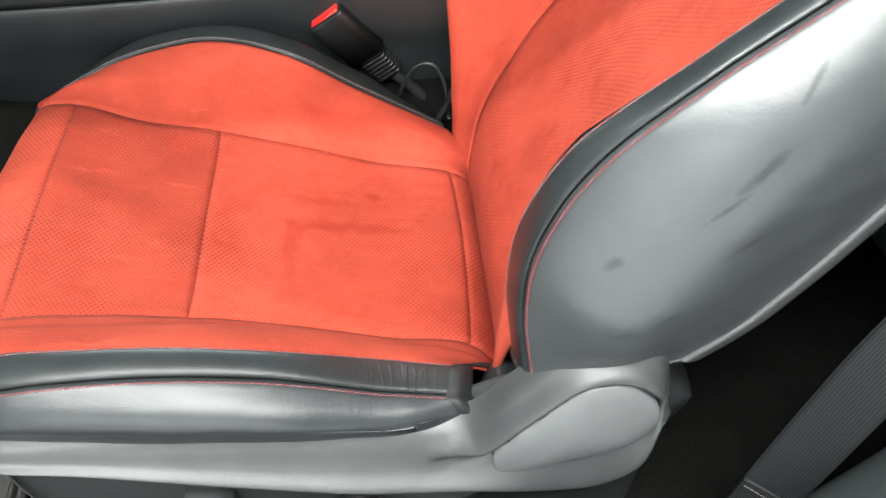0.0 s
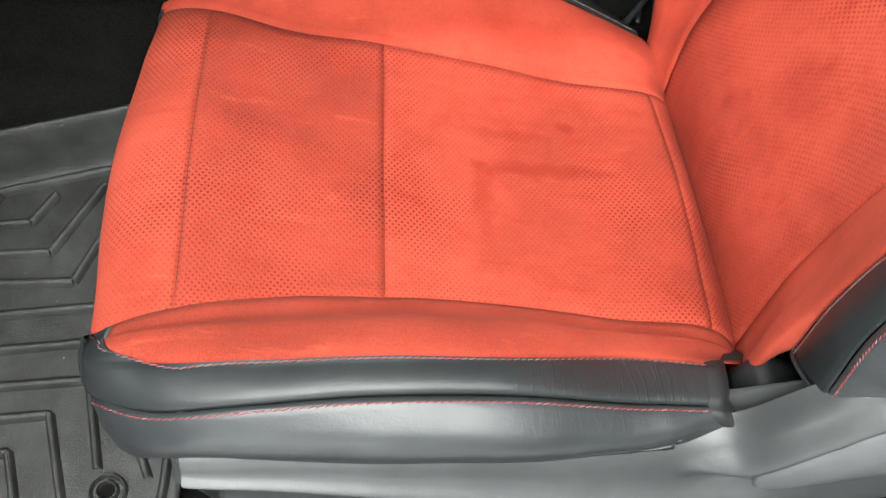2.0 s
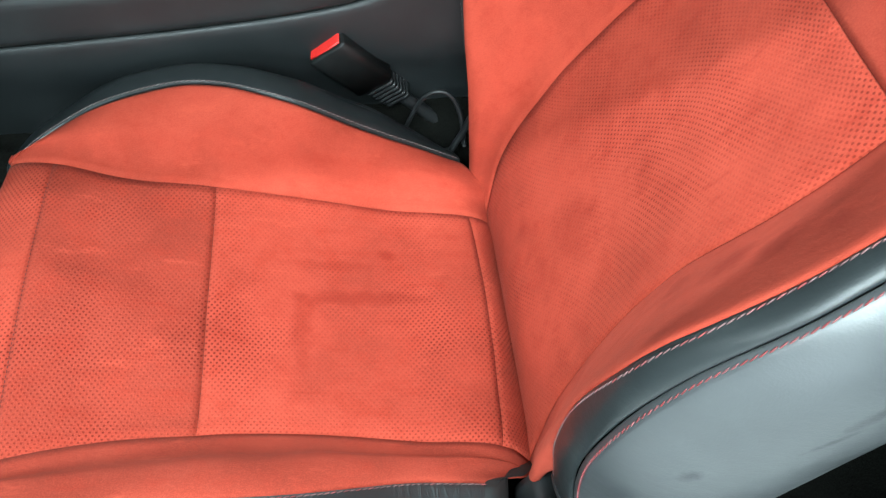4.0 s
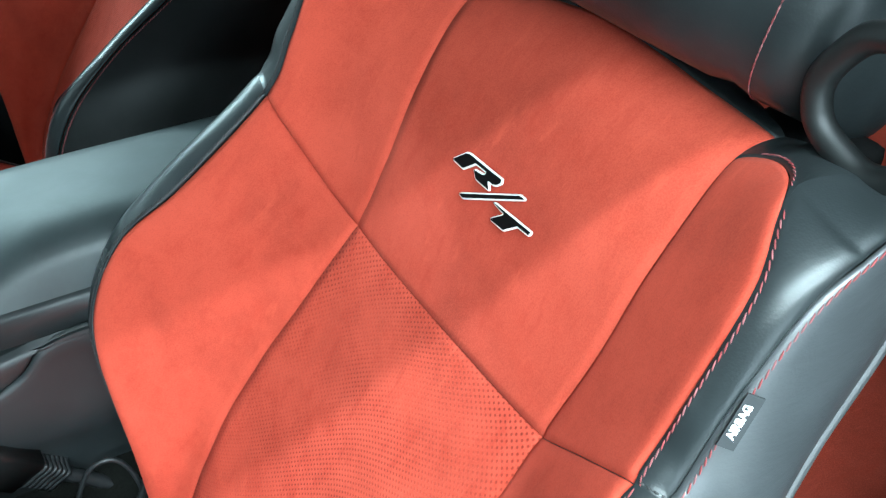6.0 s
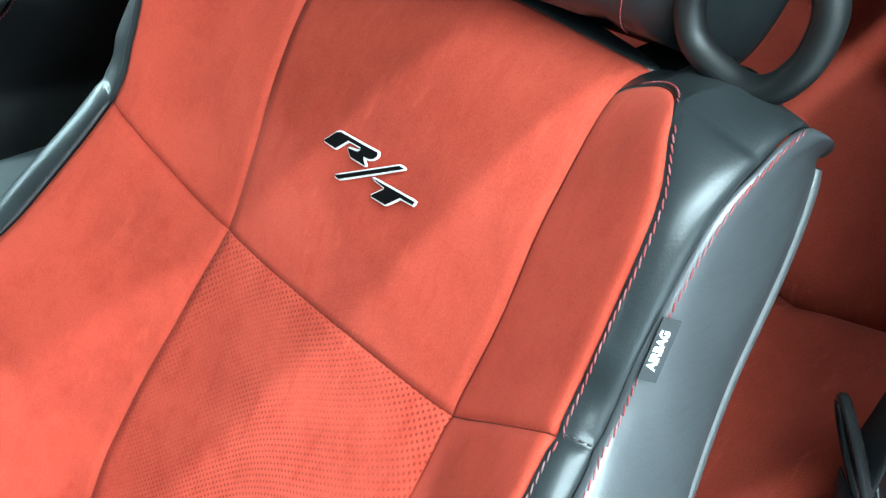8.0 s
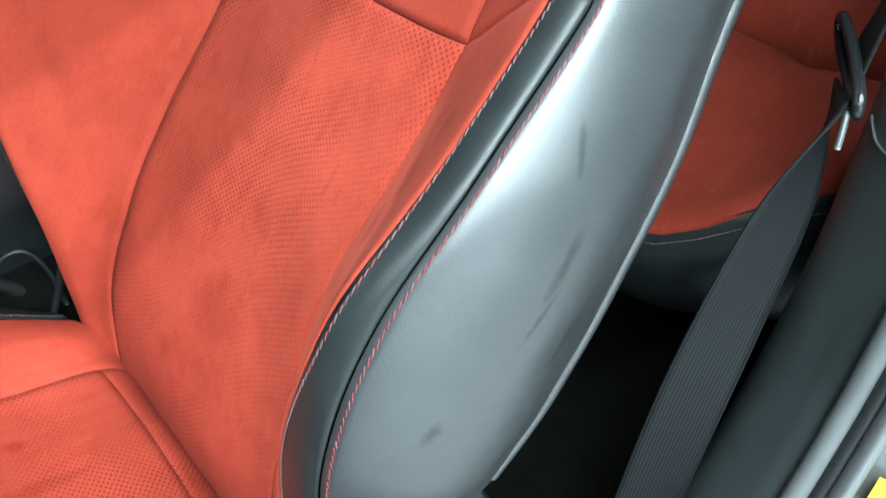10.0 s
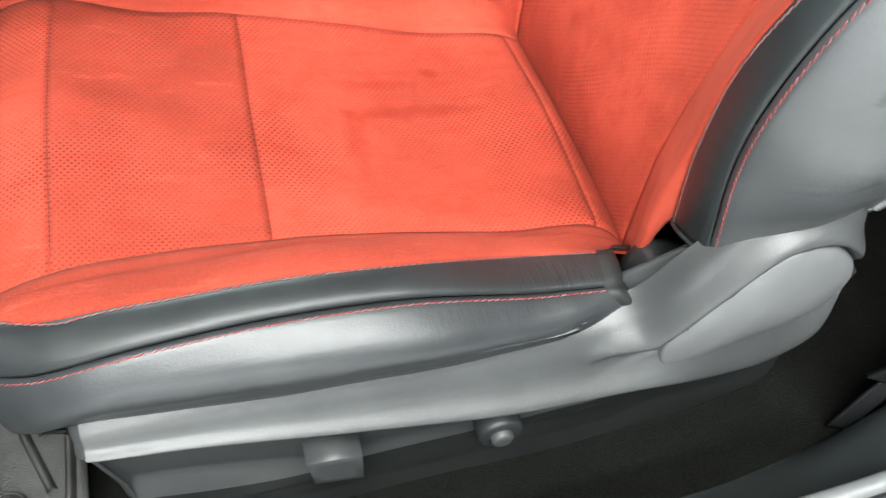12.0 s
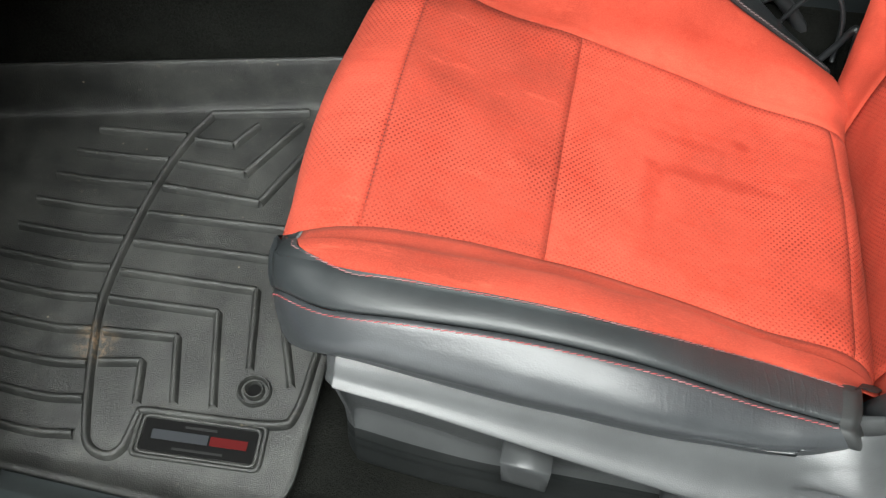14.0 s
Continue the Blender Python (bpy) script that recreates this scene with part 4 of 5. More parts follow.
        if a == 3:
            out = np.cross(arch[4] - arch[3], g[r_top + 4, c[4]] - g[r_top, c[4]])
            out = out / np.linalg.norm(out) * (1 if out[0] < 0 else -1)
            stitches("stitching", spline(arch, 3), np.tile(out, (len(arch) * 3 - 2, 1)), THREAD_RED, seat, "twisted red stitching", slant=0.0006)
    for a, b in ((2, 3), (9, 10)):
        for r0, r1, ends in ((0, r_mid, "acd"), (r_mid, r_top, "c" if a == 2 else "d"), (r_top, r_end, "c" if a == 2 else "d")):
            sheet("edge_strip", g[r0 : r1 + 1, c[a] : c[b] + 1], STRIP, seat, "black leather edge strip", rim=0.004, sides=ends)
    for a, b in ((0, 2), (10, 12)):
        sheet("side_panel", g[:, c[a] : c[b] + 1], side, seat, "scuffed charcoal leather back side" if side == SIDE else "leather back side blackened for shade", rim=0.003, gap=0.0003)
    for col, step, rows, mat in ((c[3], -1, slice(0, r_mid + 1), THREAD_MIX), (c[3], -1, slice(r_mid, r_top - 1), THREAD_RED), (c[2], -1, slice(0, r_cap), THREAD_RED), (c[9], 1, slice(0, r_top), THREAD_DARK), (c[10], 1, slice(0, r_cap), THREAD_DARK)):
        line, out = beside(g, n, col, step, 0.0042)
        stitches("stitching", line[rows], out[rows], mat, seat, "twisted red stitching" if mat != THREAD_DARK else "", slant=0.0007)
    # short cross seam on the strip, gathered with dark stitches
    cross = g[r_mid, c[2] + 1 : c[3]]
    stitches("stitching", cross + (g[r_mid + 1, c[2] + 1 : c[3]] - cross) * 0.25, n[r_mid, c[2] + 1 : c[3]], THREAD_DARK, seat, "dark cross stitching", 0.004, 0.003, 0.0007)
    hem_line = g[0, : c[3] + 1]
    tube("hem_piping", hem_line, 0.0022, STRIP, seat, "black piping along the lower hem", sides=6)
    # hard shell behind
    rim_l, rim_r = g[:, 0], g[:, -1]
    shell = []
    for k in range(0, len(g) - NU, 4):
        a, b = rim_l[k], rim_r[k]
        row = []
        for f in np.linspace(0, 1, 15):
            p = a + (b - a) * f
            bulge = 0.045 * (1 - abs(2 * f - 1) ** 4)
            row.append((p[0] + bulge * math.cos(RAKE), p[1], p[2] - bulge * math.sin(RAKE)))
        shell.append(row)
    sheet("shell", np.array(shell), SHELL, seat, "dark plastic seat-back shell", flip=True)
    back_way = np.array([math.cos(RAKE), 0.0, -math.sin(RAKE)])
    for line, side_way in ((rim_l, -1), (rim_r, 1)):
        pts = spline(line[: r_cap : 6], 3)
        out_way = np.array([0.0, side_way, 0.0])
        profile = ((-0.004, -0.004), (-0.002, 0.0022), (0.001, 0.0034), (0.004, 0.0024), (0.010, 0.0), (0.018, -0.004), (0.021, -0.009))
        strip = np.array([[p + back_way * d + out_way * h for d, h in profile] for p in pts])
        sheet("shell_rim", strip, SHELL, seat, "satin charcoal plastic shell edge", flip=side_way < 0)
    return g, n


def headrest(seat):
    """Black leather headrest with stitched side gussets, standing close over the seat back."""
    rows = []
    for s, y, f0, f1 in ((0.673, 0.146, -0.045, -0.075), (0.668, 0.156, -0.012, -0.10), (0.681, 0.163, 0.012, -0.118), (0.72, 0.170, 0.030, -0.125), (0.78, 0.170, 0.032, -0.122), (0.84, 0.160, 0.018, -0.112), (0.872, 0.140, -0.012, -0.095), (0.880, 0.11, -0.045, -0.07)):
        ring = []
        for k in range(40):
            w = 2 * math.pi * k / 40
            cy, ch = math.cos(w), math.sin(w)
            yy = y * math.copysign(abs(cy) ** 0.42, cy)
            hh = (f0 + f1) / 2 + (f0 - f1) / 2 * math.copysign(abs(ch) ** 0.55, ch)
            hh -= 0.018 * (yy / 0.17) ** 2
            ring.append(on_back(s + 0.010, yy, hh))
        rows.append(ring + ring[:1])
    fine = np.array([spline([r[k] for r in rows], 5) for k in range(41)])
    fine = fine.transpose(1, 0, 2)
    fine = groove(fine, (), (7, 13), 0.003, 0.003, -1.0)
    head = sheet("headrest", fine, STRIP, seat, "black leather headrest", flip=False)
    n = -normals(fine)
    for col in (6, 14):
        stitches("stitching", fine[4:34, col], n[4:34, col], THREAD_RED, head, "red stitching")
    return fine


def belt_guide(seat):
    """Plastic loop on the shoulder that holds the belt."""
    pts = rounded([(0.475, y, z) for y, z in ((-0.178, 0.764), (-0.168, 0.746), (-0.168, 0.732), (-0.175, 0.720), (-0.190, 0.712), (-0.204, 0.708), (-0.217, 0.711), (-0.227, 0.721), (-0.234, 0.735), (-0.236, 0.755), (-0.226, 0.772), (-0.206, 0.777), (-0.189, 0.774))], 6)
    box("guide_bracket", (0.05, 0.07, 0.02), (0.520, -0.140, 0.678), BLACK, seat, "black bracket under the headrest", 0.008)
    tube("belt_guide", pts, 0.0078, RING, seat, "glossy black plastic belt guide loop", sides=12, closed=True, up=(1.0, 0.0, 0.0))


def flat_frame(p, u, v):
    """A frame at p with the x axis along u and the z axis out of the surface spanned by u and v."""
    u = Vector(u).normalized()
    n = u.cross(Vector(v)).normalized()
    w = n.cross(u)
    return Matrix(((u.x, w.x, n.x, p[0]), (u.y, w.y, n.y, p[1]), (u.z, w.z, n.z, p[2]), (0, 0, 0, 1)))


def plates(name, outlines, frame_of, mat, parent, label, thick=0.0012):
    """Flat patches joined in one mesh."""
    bm = bmesh.new()
    for o in outlines:
        lo = [bm.verts.new(frame_of @ Vector((x, y, 0))) for x, y in o]
        hi = [bm.verts.new(frame_of @ Vector((x, y, thick))) for x, y in o]
        bm.faces.new(hi)
        bm.faces.new(lo[::-1])
        for k in range(len(o)):
            bm.faces.new((lo[k], lo[(k + 1) % len(o)], hi[(k + 1) % len(o)], hi[k]))
    return part(name, bm, mat, parent, label, smooth=False)


def text_part(name, words, size, frame_of, mat, parent, label, thick=0.0004, width=0.0):
    data = bpy.data.curves.new(name, "FONT")
    data.body, data.size, data.align_x, data.align_y, data.extrude = words, size, "CENTER", "CENTER", thick
    data.offset = 0.0002
    tmp = bpy.data.objects.new(name, data)
    scene.collection.objects.link(tmp)
    dg = bpy.context.evaluated_depsgraph_get()
    me = bpy.data.meshes.new_from_object(tmp.evaluated_get(dg))
    bpy.data.objects.remove(tmp)
    me.transform(frame_of @ Matrix.Diagonal((width or 1.0, 1, 1, 1)))
    me.materials.clear()
    me.materials.append(mat)
    ob = new(name, me)
    ob.parent = parent
    return tagged(ob, label)


def emblem(seat):
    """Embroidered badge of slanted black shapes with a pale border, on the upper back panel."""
    c = Vector(on_back(0.5400, 0.002, 0.0022))
    up = Vector(on_back(1, 0, 0)) - Vector(on_back(0, 0, 0))
    m = flat_frame(c, (0, -1, 0), up)
    letter = [(-0.0462, 0.0046), (-0.0356, 0.0143), (-0.0318, 0.0157), (-0.0076, 0.0161), (0.008, 0.0167), (0.0086, 0.0147), (0.006, 0.0119), (0.002, 0.0103), (-0.0034, 0.01), (-0.003, 0.0082), (0.0008, 0.005), (-0.0151, 0.005), (-0.0205, 0.0090), (-0.0104, 0.0101), (-0.0078, 0.0121), (-0.0084, 0.0142), (-0.0222, 0.0139), (-0.0325, 0.0045)]
    slash = [(-0.0246, -0.0123), (0.0304, 0.0165), (0.0357, 0.0169), (-0.0192, -0.0124)]
    post = [(0.0096, 0.0006), (0.0532, 0.0022), (0.0522, 0.0001), (0.0402, -0.0004), (0.0299, -0.0095), (0.0147, -0.0102), (0.0243, -0.002), (0.0245, -0.0003)]
    shapes = [letter, slash, post]

    def grown(o, d):
        q = np.array(o)
        e = np.roll(q, -1, 0) - q
        e /= np.linalg.norm(e, axis=1, keepdims=True)
        nrm = np.stack([e[:, 1], -e[:, 0]], 1)
        area = (q[:, 0] * np.roll(q[:, 1], -1) - np.roll(q[:, 0], -1) * q[:, 1]).sum()
        nrm *= 1 if area > 0 else -1
        v = nrm + np.roll(nrm, 1, 0)
        v /= np.maximum(np.linalg.norm(v, axis=1, keepdims=True), 0.6)
        return [tuple(p) for p in q + v * d * 1.15]

    for o in shapes:
        loop = np.array([m @ Vector((x, y, 0.0007)) for x, y in grown(o, 0.0004)])
        fine = np.vstack([a + (b - a) * np.linspace(0.06, 0.94, 8)[:, None] for a, b in zip(loop, np.roll(loop, -1, 0))])
        border = tube("emblem_border", fine, 0.0011, WHITE, seat, "pale embroidered emblem border", sides=6, closed=True)
        plates("emblem_shape", [grown(o, 0.0002)], m @ Matrix.Translation((0, 0, 0.0010)), BLACK, border, "black embroidered shape", 0.0010)


def airbag_tag(seat, g, n):
    a, b = Vector((0.361, -0.257, 0.620)), Vector((0.373, -0.258, 0.645))
    mid = np.array((a + b) / 2)
    k = np.unravel_index(np.argmin(((g - mid) ** 2).sum(2)), g.shape[:2])
    out = Vector(n[k])
    u = (b - a) - out * (b - a).dot(out)
    p = Vector(mid) + out * ((Vector(g[k]) - Vector(mid)).dot(out) + 0.0022)
    m = flat_frame(p, u, out.cross(u))
    tag_ob = plates("airbag_tag", [[(-0.0150, -0.0056), (0.0150, -0.0056), (0.0150, 0.0040), (-0.0150, 0.0040)]], m, TAG, seat, "black woven tag reading AIRBAG", 0.0010)
    text_part("lettering", "AIRBAG", 0.0064, m @ pose(0, 0, 0.0012), WHITE, tag_ob, "white lettering", width=0.86)


def seat_trim(seat):
    """Plastic valance on the door side, with the recliner hump, switches and lever."""
    # x, top, ridge, ledge, lower edge, bottom, depth of the pocket
    stations = [(-0.3, 0.17, 0.145, 0.091, 0.071, 0.04, 0.0), (-0.297, 0.186, 0.16, 0.084, 0.054, 0.02, 0.0), (-0.288, 0.19, 0.168, 0.083, 0.052, 0.012, 0.0), (-0.28, 0.19, 0.168, 0.081, 0.05, 0.008, 0.011), (-0.22, 0.187, 0.16, 0.068, 0.034, -0.008, 0.011), (-0.16, 0.184, 0.15, 0.056, 0.03, -0.018, 0.008), (-0.1, 0.181, 0.14, 0.062, 0.04, -0.02, 0.003), (0.0, 0.176, 0.126, 0.064, 0.04, -0.02, 0.0), (0.06, 0.17, 0.119, 0.066, 0.042, -0.02, 0.0), (0.11, 0.172, 0.115, 0.07, 0.046, -0.016, 0.0), (0.15, 0.218, 0.111, 0.099, 0.087, -0.012, 0.0), (0.19, 0.252, 0.104, 0.1, 0.097, -0.004, 0.0), (0.23, 0.266, 0.103, 0.101, 0.098, 0.01, 0.0), (0.262, 0.258, 0.13, 0.124, 0.119, 0.03, 0.002), (0.277, 0.232, 0.165, 0.14, 0.12, 0.08, 0.006), (0.281, 0.205, 0.185, 0.175, 0.165, 0.15, 0.01)]
    rows = [[] for _ in range(13)]
    for k, (x, zt, zr, zl, zk, zb, deep) in enumerate(stations):
        y = -0.264 + (0.030 if k == 0 else 0.012 if k == 1 else 0.003 if k == 2 else 0.0) + (0.012 if k >= len(stations) - 2 else 0)
        ry = float(np.interp(x, (-0.30, -0.22, -0.10, 0.0, 0.15, 0.23), (0.010, 0.007, 0.0, -0.006, -0.006, 0.0)))
        tuck = float(np.interp(x, (0.08, 0.13), (0.016, 0.006)))
        for row, (dy, z) in zip(rows, ((0.060, zb - 0.002), (0.018, zb - 0.010), (0.019, zb + (zk - zb) * 0.45), (0.021, zk - 0.012), (0.022, zk - 0.006), (0.023 + deep, zl - 0.010), (0.021 + deep, zl - 0.006 + (zr - zl) * 0.15), (deep * 0.7 + 0.010, zr - (zr - zl) * 0.20), (deep * 0.2 + ry, zr - 0.003), (-0.008 + ry, zr + 0.003), (0.004 + ry * 0.5, zr + 0.36 * (zt - zr)), (tuck, zt - 0.004), (0.024 + tuck, zt + 0.012))):
            row.append((x, y + dy, z))
    g = loft(rows, 16, 26)
    # the face swells into a rounded rim round the lever, with a shallow pocket inside it
    hump = spline([(0.068, 0.139), (0.088, 0.1450), (0.110, 0.1525), (0.128, 0.163), (0.163, 0.2040), (0.197, 0.2380), (0.222, 0.2450), (0.2465, 0.2388), (0.266, 0.216), (0.271, 0.191), (0.268, 0.172)], 10)
    way = np.gradient(hump, axis=0)
    way /= np.linalg.norm(way, axis=1, keepdims=True)
    smooth = lambda q: np.clip(q, 0, 1) ** 2 * (3 - 2 * np.clip(q, 0, 1))
    face = g[:, 200:]
    for i in np.ndindex(face.shape[:2]):
        off = hump - face[i][[0, 2]]
        k = int(np.argmin((off**2).sum(1)))
        out = float(off[k] @ np.array((way[k][1], -way[k][0])))
        d = math.copysign(math.hypot(*off[k]), out)
        grow = float(smooth(k / 30)) * float(smooth((len(hump) - 1 - k) / 14))
        crest = 0.0120 * smooth((d + 0.003) / 0.007) * (1 - smooth((d - 0.005) / 0.013)) * (1 - smooth((face[i][0] - 0.268) / 0.010))
        pocket = 0.003 * smooth(-d / 0.004) * (1 - smooth((-d - 0.010) / 0.008))
        face[i][1] -= grow * float(crest - pocket)
    trim = sheet("side_trim", g[:, 112:], TRIM, seat, "charcoal plastic seat side trim")
    # same piece as the trim; its underside shade is put into the colour
    sheet("skirt", g[:, :113], SHADE_BLACK, trim, "lower part of the trim, blackened for shade")
    lever_shape = rounded([(0.131, 0.160), (0.141, 0.122), (0.195, 0.138), (0.235, 0.150), (0.258, 0.168), (0.269, 0.190), (0.264, 0.215), (0.245, 0.237), (0.222, 0.243), (0.198, 0.236), (0.165, 0.202)], 5)
    m = Matrix(((1, 0, 0, 0), (0, 0, -1, -0.256), (0, 1, 0, 0), (0, 0, 0, 1)))
    mid = np.mean(lever_shape, axis=0)
    extrude_outline("lever_gap", [tuple(mid + (np.array(p) - mid) * 1.02) for p in lever_shape], 0.003, BLACK, trim, "dark gap round the lever", 0.001, m)
    extrude_outline("recliner_lever", lever_shape, 0.013, LEVER, trim, "grey plastic recliner lever", 0.0025, m, 0.005)
    extrude_outline("seat_switch", [(-0.149, 0.101), (-0.147, 0.064), (-0.108, 0.055), (-0.106, 0.094)], 0.033, TRIM, trim, "grey plastic seat switch", 0.0015, Matrix(((1, 0, 0, 0), (0, 0, -1, -0.234), (0, 1, 0, 0), (0, 0, 0, 1))))
    knob_at = Matrix(((1, 0, 0, 0.006), (0, 0, -1, -0.238), (0, 1, 0, 0.070), (0, 0, 0, 1)))
    circle = lambda r, k=24: [(r * math.cos(2 * math.pi * i / k), r * math.sin(2 * math.pi * i / k)) for i in range(k)]
    knob = extrude_outline("lumbar_switch", circle(0.0192), 0.029, DARK, trim, "round black lumbar switch", 0.003, knob_at)
    extrude_outline("switch_cap", circle(0.0095), 0.035, TRIM, knob, "grey centre cap", 0.003, knob_at)
    cover = loft([[(0.112, -0.205, 0.172), (0.135, -0.212, 0.190), (0.165, -0.22, 0.215), (0.20, -0.225, 0.235)], [(0.116, -0.230, 0.156), (0.138, -0.233, 0.184), (0.166, -0.234, 0.211), (0.20, -0.234, 0.234)], [(0.125, -0.238, 0.135), (0.145, -0.240, 0.150), (0.17, -0.240, 0.185), (0.20, -0.238, 0.215)]], 6, 5)
    sheet("hinge_cover", cover, TRIM, trim, "charcoal plastic hinge cover", flip=True, rim=0.004)
    box("hinge_block", (0.05, 0.05, 0.04), (0.155, -0.205, 0.155), DARK, seat, "black hinge parts in the gap", 0.01, (0, 30, 0))


def inner_frame(seat):
    """Dark pan and hinge inside, which close the seat below."""
    box("seat_pan", (0.40, 0.42, 0.06), (-0.11, 0, 0.06), DARK, seat, "dark seat pan", 0.02)
    box("hinge", (0.10, 0.40, 0.10), (0.27, 0, 0.10), DARK, seat, "dark hinge housing", 0.02, (0, 27, 0))
    for y in (-0.20, 0.20):
        box("seat_rail", (0.52, 0.03, 0.03), (-0.04, y, 0.005), DARK, seat, "black steel seat rail", 0.004)


def build_seat(driver):
    seat = empty("car_seat")
    cushion(seat)
    g, n = backrest(seat, SIDE if driver else SIDE_SHADED)
    inner_frame(seat)
    if driver:
        headrest(seat)
        belt_guide(seat)
        emblem(seat)
        airbag_tag(seat, g, n)
        seat_trim(seat)
    return seat


tagged(build_seat(True), "red suede and black leather bucket seat, driver's side", "car seat", "front seats")
passenger_seat = tagged(build_seat(False), "red suede and black leather passenger seat behind the console", "car seat", "front seats")
passenger_seat.location = (0.0, 0.80, 0.0)

# ---- centre console ----
# console plastic in a darker colour, for the shade low on its side
PANEL_SHADED = plastic("console_plastic_shaded", (0.015, 0.018, 0.019), 0.44)


def plate_with_holes(name, outline, holes, z, mat, parent, label):
    bm = bmesh.new()
    for loop in [outline] + holes:
        vs = [bm.verts.new((x, y, z)) for x, y in loop]
        for k in range(len(vs)):
            bm.edges.new((vs[k], vs[(k + 1) % len(vs)]))
    bmesh.ops.triangle_fill(bm, use_beauty=True, use_dissolve=False, edges=list(bm.edges))
    return part(name, bm, mat, parent, label, smooth=False)


def ring(cx, cy, r, n=32):
    return [(cx + r * math.cos(2 * math.pi * k / n), cy + r * math.sin(2 * math.pi * k / n)) for k in range(n)]


def console():
    top = empty("centre_console", (0, 0, 0))
    tagged(top, "dark plastic centre console with padded armrest and cup holders", "console")
    ztop = 0.378
    frame_pts = [(-0.75, 0.264), (-0.40, 0.264), (-0.15, 0.264), (-0.04, 0.262), (0.004, 0.264), (0.016, 0.280), (0.004, 0.318), (-0.030, 0.375), (-0.068, 0.425), (-0.13, 0.452), (-0.40, 0.462), (-0.75, 0.462)]
    outline = [tuple(p) for p in spline(frame_pts[:1] + frame_pts[1:], 6)]
    cups = [(-0.068, 0.352, 0.0385), (-0.140, 0.398, 0.0385)]
    plate_with_holes("top_plate", outline, [ring(*c) for c in cups] + [ring(-0.228, 0.345, 0.052)], ztop, TOP, top, "teal-grey plastic console plate")
    tube("chrome_trim", [(x, y, ztop + 0.003) for x, y in outline], 0.0038, CHROME, top, "bright satin chrome trim line", sides=10)
    for x, y, r in cups:
        rows = [[(x + q * math.cos(w), y + q * math.sin(w), z) for w in np.linspace(0, 2 * math.pi, 33)] for q, z in ((r, ztop), (r, ztop - 0.03), (r * 0.93, ztop - 0.035), (r * 0.9, ztop - 0.075), (r * 0.5, ztop - 0.078), (0.001, ztop - 0.078))]
        sheet("cup_holder", np.array(rows), CUP, top, "deep black cup holder", flip=True)
    deck = [tuple(p) for p in spline([(0.016, 0.266), (0.019, 0.281), (0.006, 0.321), (-0.028, 0.378), (-0.066, 0.429), (-0.13, 0.456)], 5)] + [(-0.13, 0.50), (0.10, 0.50), (0.10, 0.266)]
    plate_with_holes("deck", deck, [], ztop - 0.003, PANEL, top, "dark plastic deck before the armrest")
    # gear lever boot
    rows = []
    for k, (r, z) in enumerate(((0.054, 0.0), (0.050, 0.010), (0.042, 0.016), (0.036, 0.030), (0.028, 0.038), (0.022, 0.055), (0.014, 0.075))):
        rows.append([(-0.228 + (r + 0.004 * math.sin(5 * w + k)) * math.cos(w) - 0.010 * k / 6, 0.345 + (r + 0.004 * math.sin(4 * w + 2 * k)) * math.sin(w), ztop - 0.002 + z) for w in np.linspace(0, 2 * math.pi, 49)])
    sheet("gear_boot", np.array(rows), STRIP, top, "creased black leather gear boot")
    tube("boot_ring", [(x, y, ztop + 0.002) for x, y in ring(-0.228, 0.345, 0.055, 40)], 0.004, DARK, top, "black boot ring", closed=True)
    # side: soft shoulder, seam and lower panel
    xs = (-0.75, -0.40, -0.15, 0.0, 0.06, 0.10, 0.20, 0.40)
    zr = (0.378, 0.378, 0.378, 0.380, 0.388, 0.394, 0.395, 0.395)
    zs = (0.315, 0.318, 0.325, 0.338, 0.358, 0.392, 0.394, 0.394)
    rim = [(x, 0.270, z) for x, z in zip(xs, zr)]
    lip = [(x, 0.260, z - 0.008) for x, z in zip(xs, zr)]
    line = [(x, 0.262, z) for x, z in zip(xs, zs)]
    upper = loft([line, lip, rim], 6, 6)
    sheet("shoulder_panel", groove(upper, (), (0,), 0.003, 0.003), PANEL, top, "dark plastic console shoulder", rim=0.003)
    low = loft([[(x, 0.318, 0.08) for x in xs], [(x, 0.300, 0.17) for x in xs], [(x, 0.286, 0.225) for x in xs], [(x, 0.270, 0.27) for x in xs], [(x, 0.264, (z + 0.27) / 2) for x, z in zip(xs, zs)], line], 6, 5)
    sheet("side_panel", groove(low, (), (25,), 0.003, 0.003), PANEL_SHADED, top, "plastic console side darkened for shade", rim=0.003)
    sheet("far_side", np.array([[(x, 0.465, 0.39), (x, 0.50, 0.10)] for x in (-0.75, 0.0, 0.45)]), PANEL, top, flip=True)
    # armrest
    base = [(0.046, 0.268), (-0.03, 0.40), (-0.07, 0.452), (-0.06, 0.468), (0.10, 0.474), (0.45, 0.474), (0.45, 0.268)]
    m = Matrix.Translation((0, 0, 0.392))
    extrude_outline("armrest_base", base, 0.034, PANEL, top, "dark plastic armrest base", 0.006, m)
    rows = []
    for x0, lift, z0 in ((0.0, 0.0, 0.426), (0.004, 0.010, 0.426), (0.03, 0.030, 0.426), (0.075, 0.046, 0.426), (0.14, 0.052, 0.426), (0.25, 0.053, 0.426), (0.45, 0.053, 0.426)):
        row = []
        for k in range(25):
            f = k / 24
            y = 0.274 + 0.196 * f
            shift = -0.085 * f if x0 < 0.14 else -0.085 * f * max(0.0, (0.25 - x0) / 0.11 if x0 < 0.25 else 0.0)
            e = 1 - abs(2 * f - 1) ** 5
            row.append((x0 + 0.045 + shift, y, z0 + lift * e ** 0.6))
        rows.append(row)
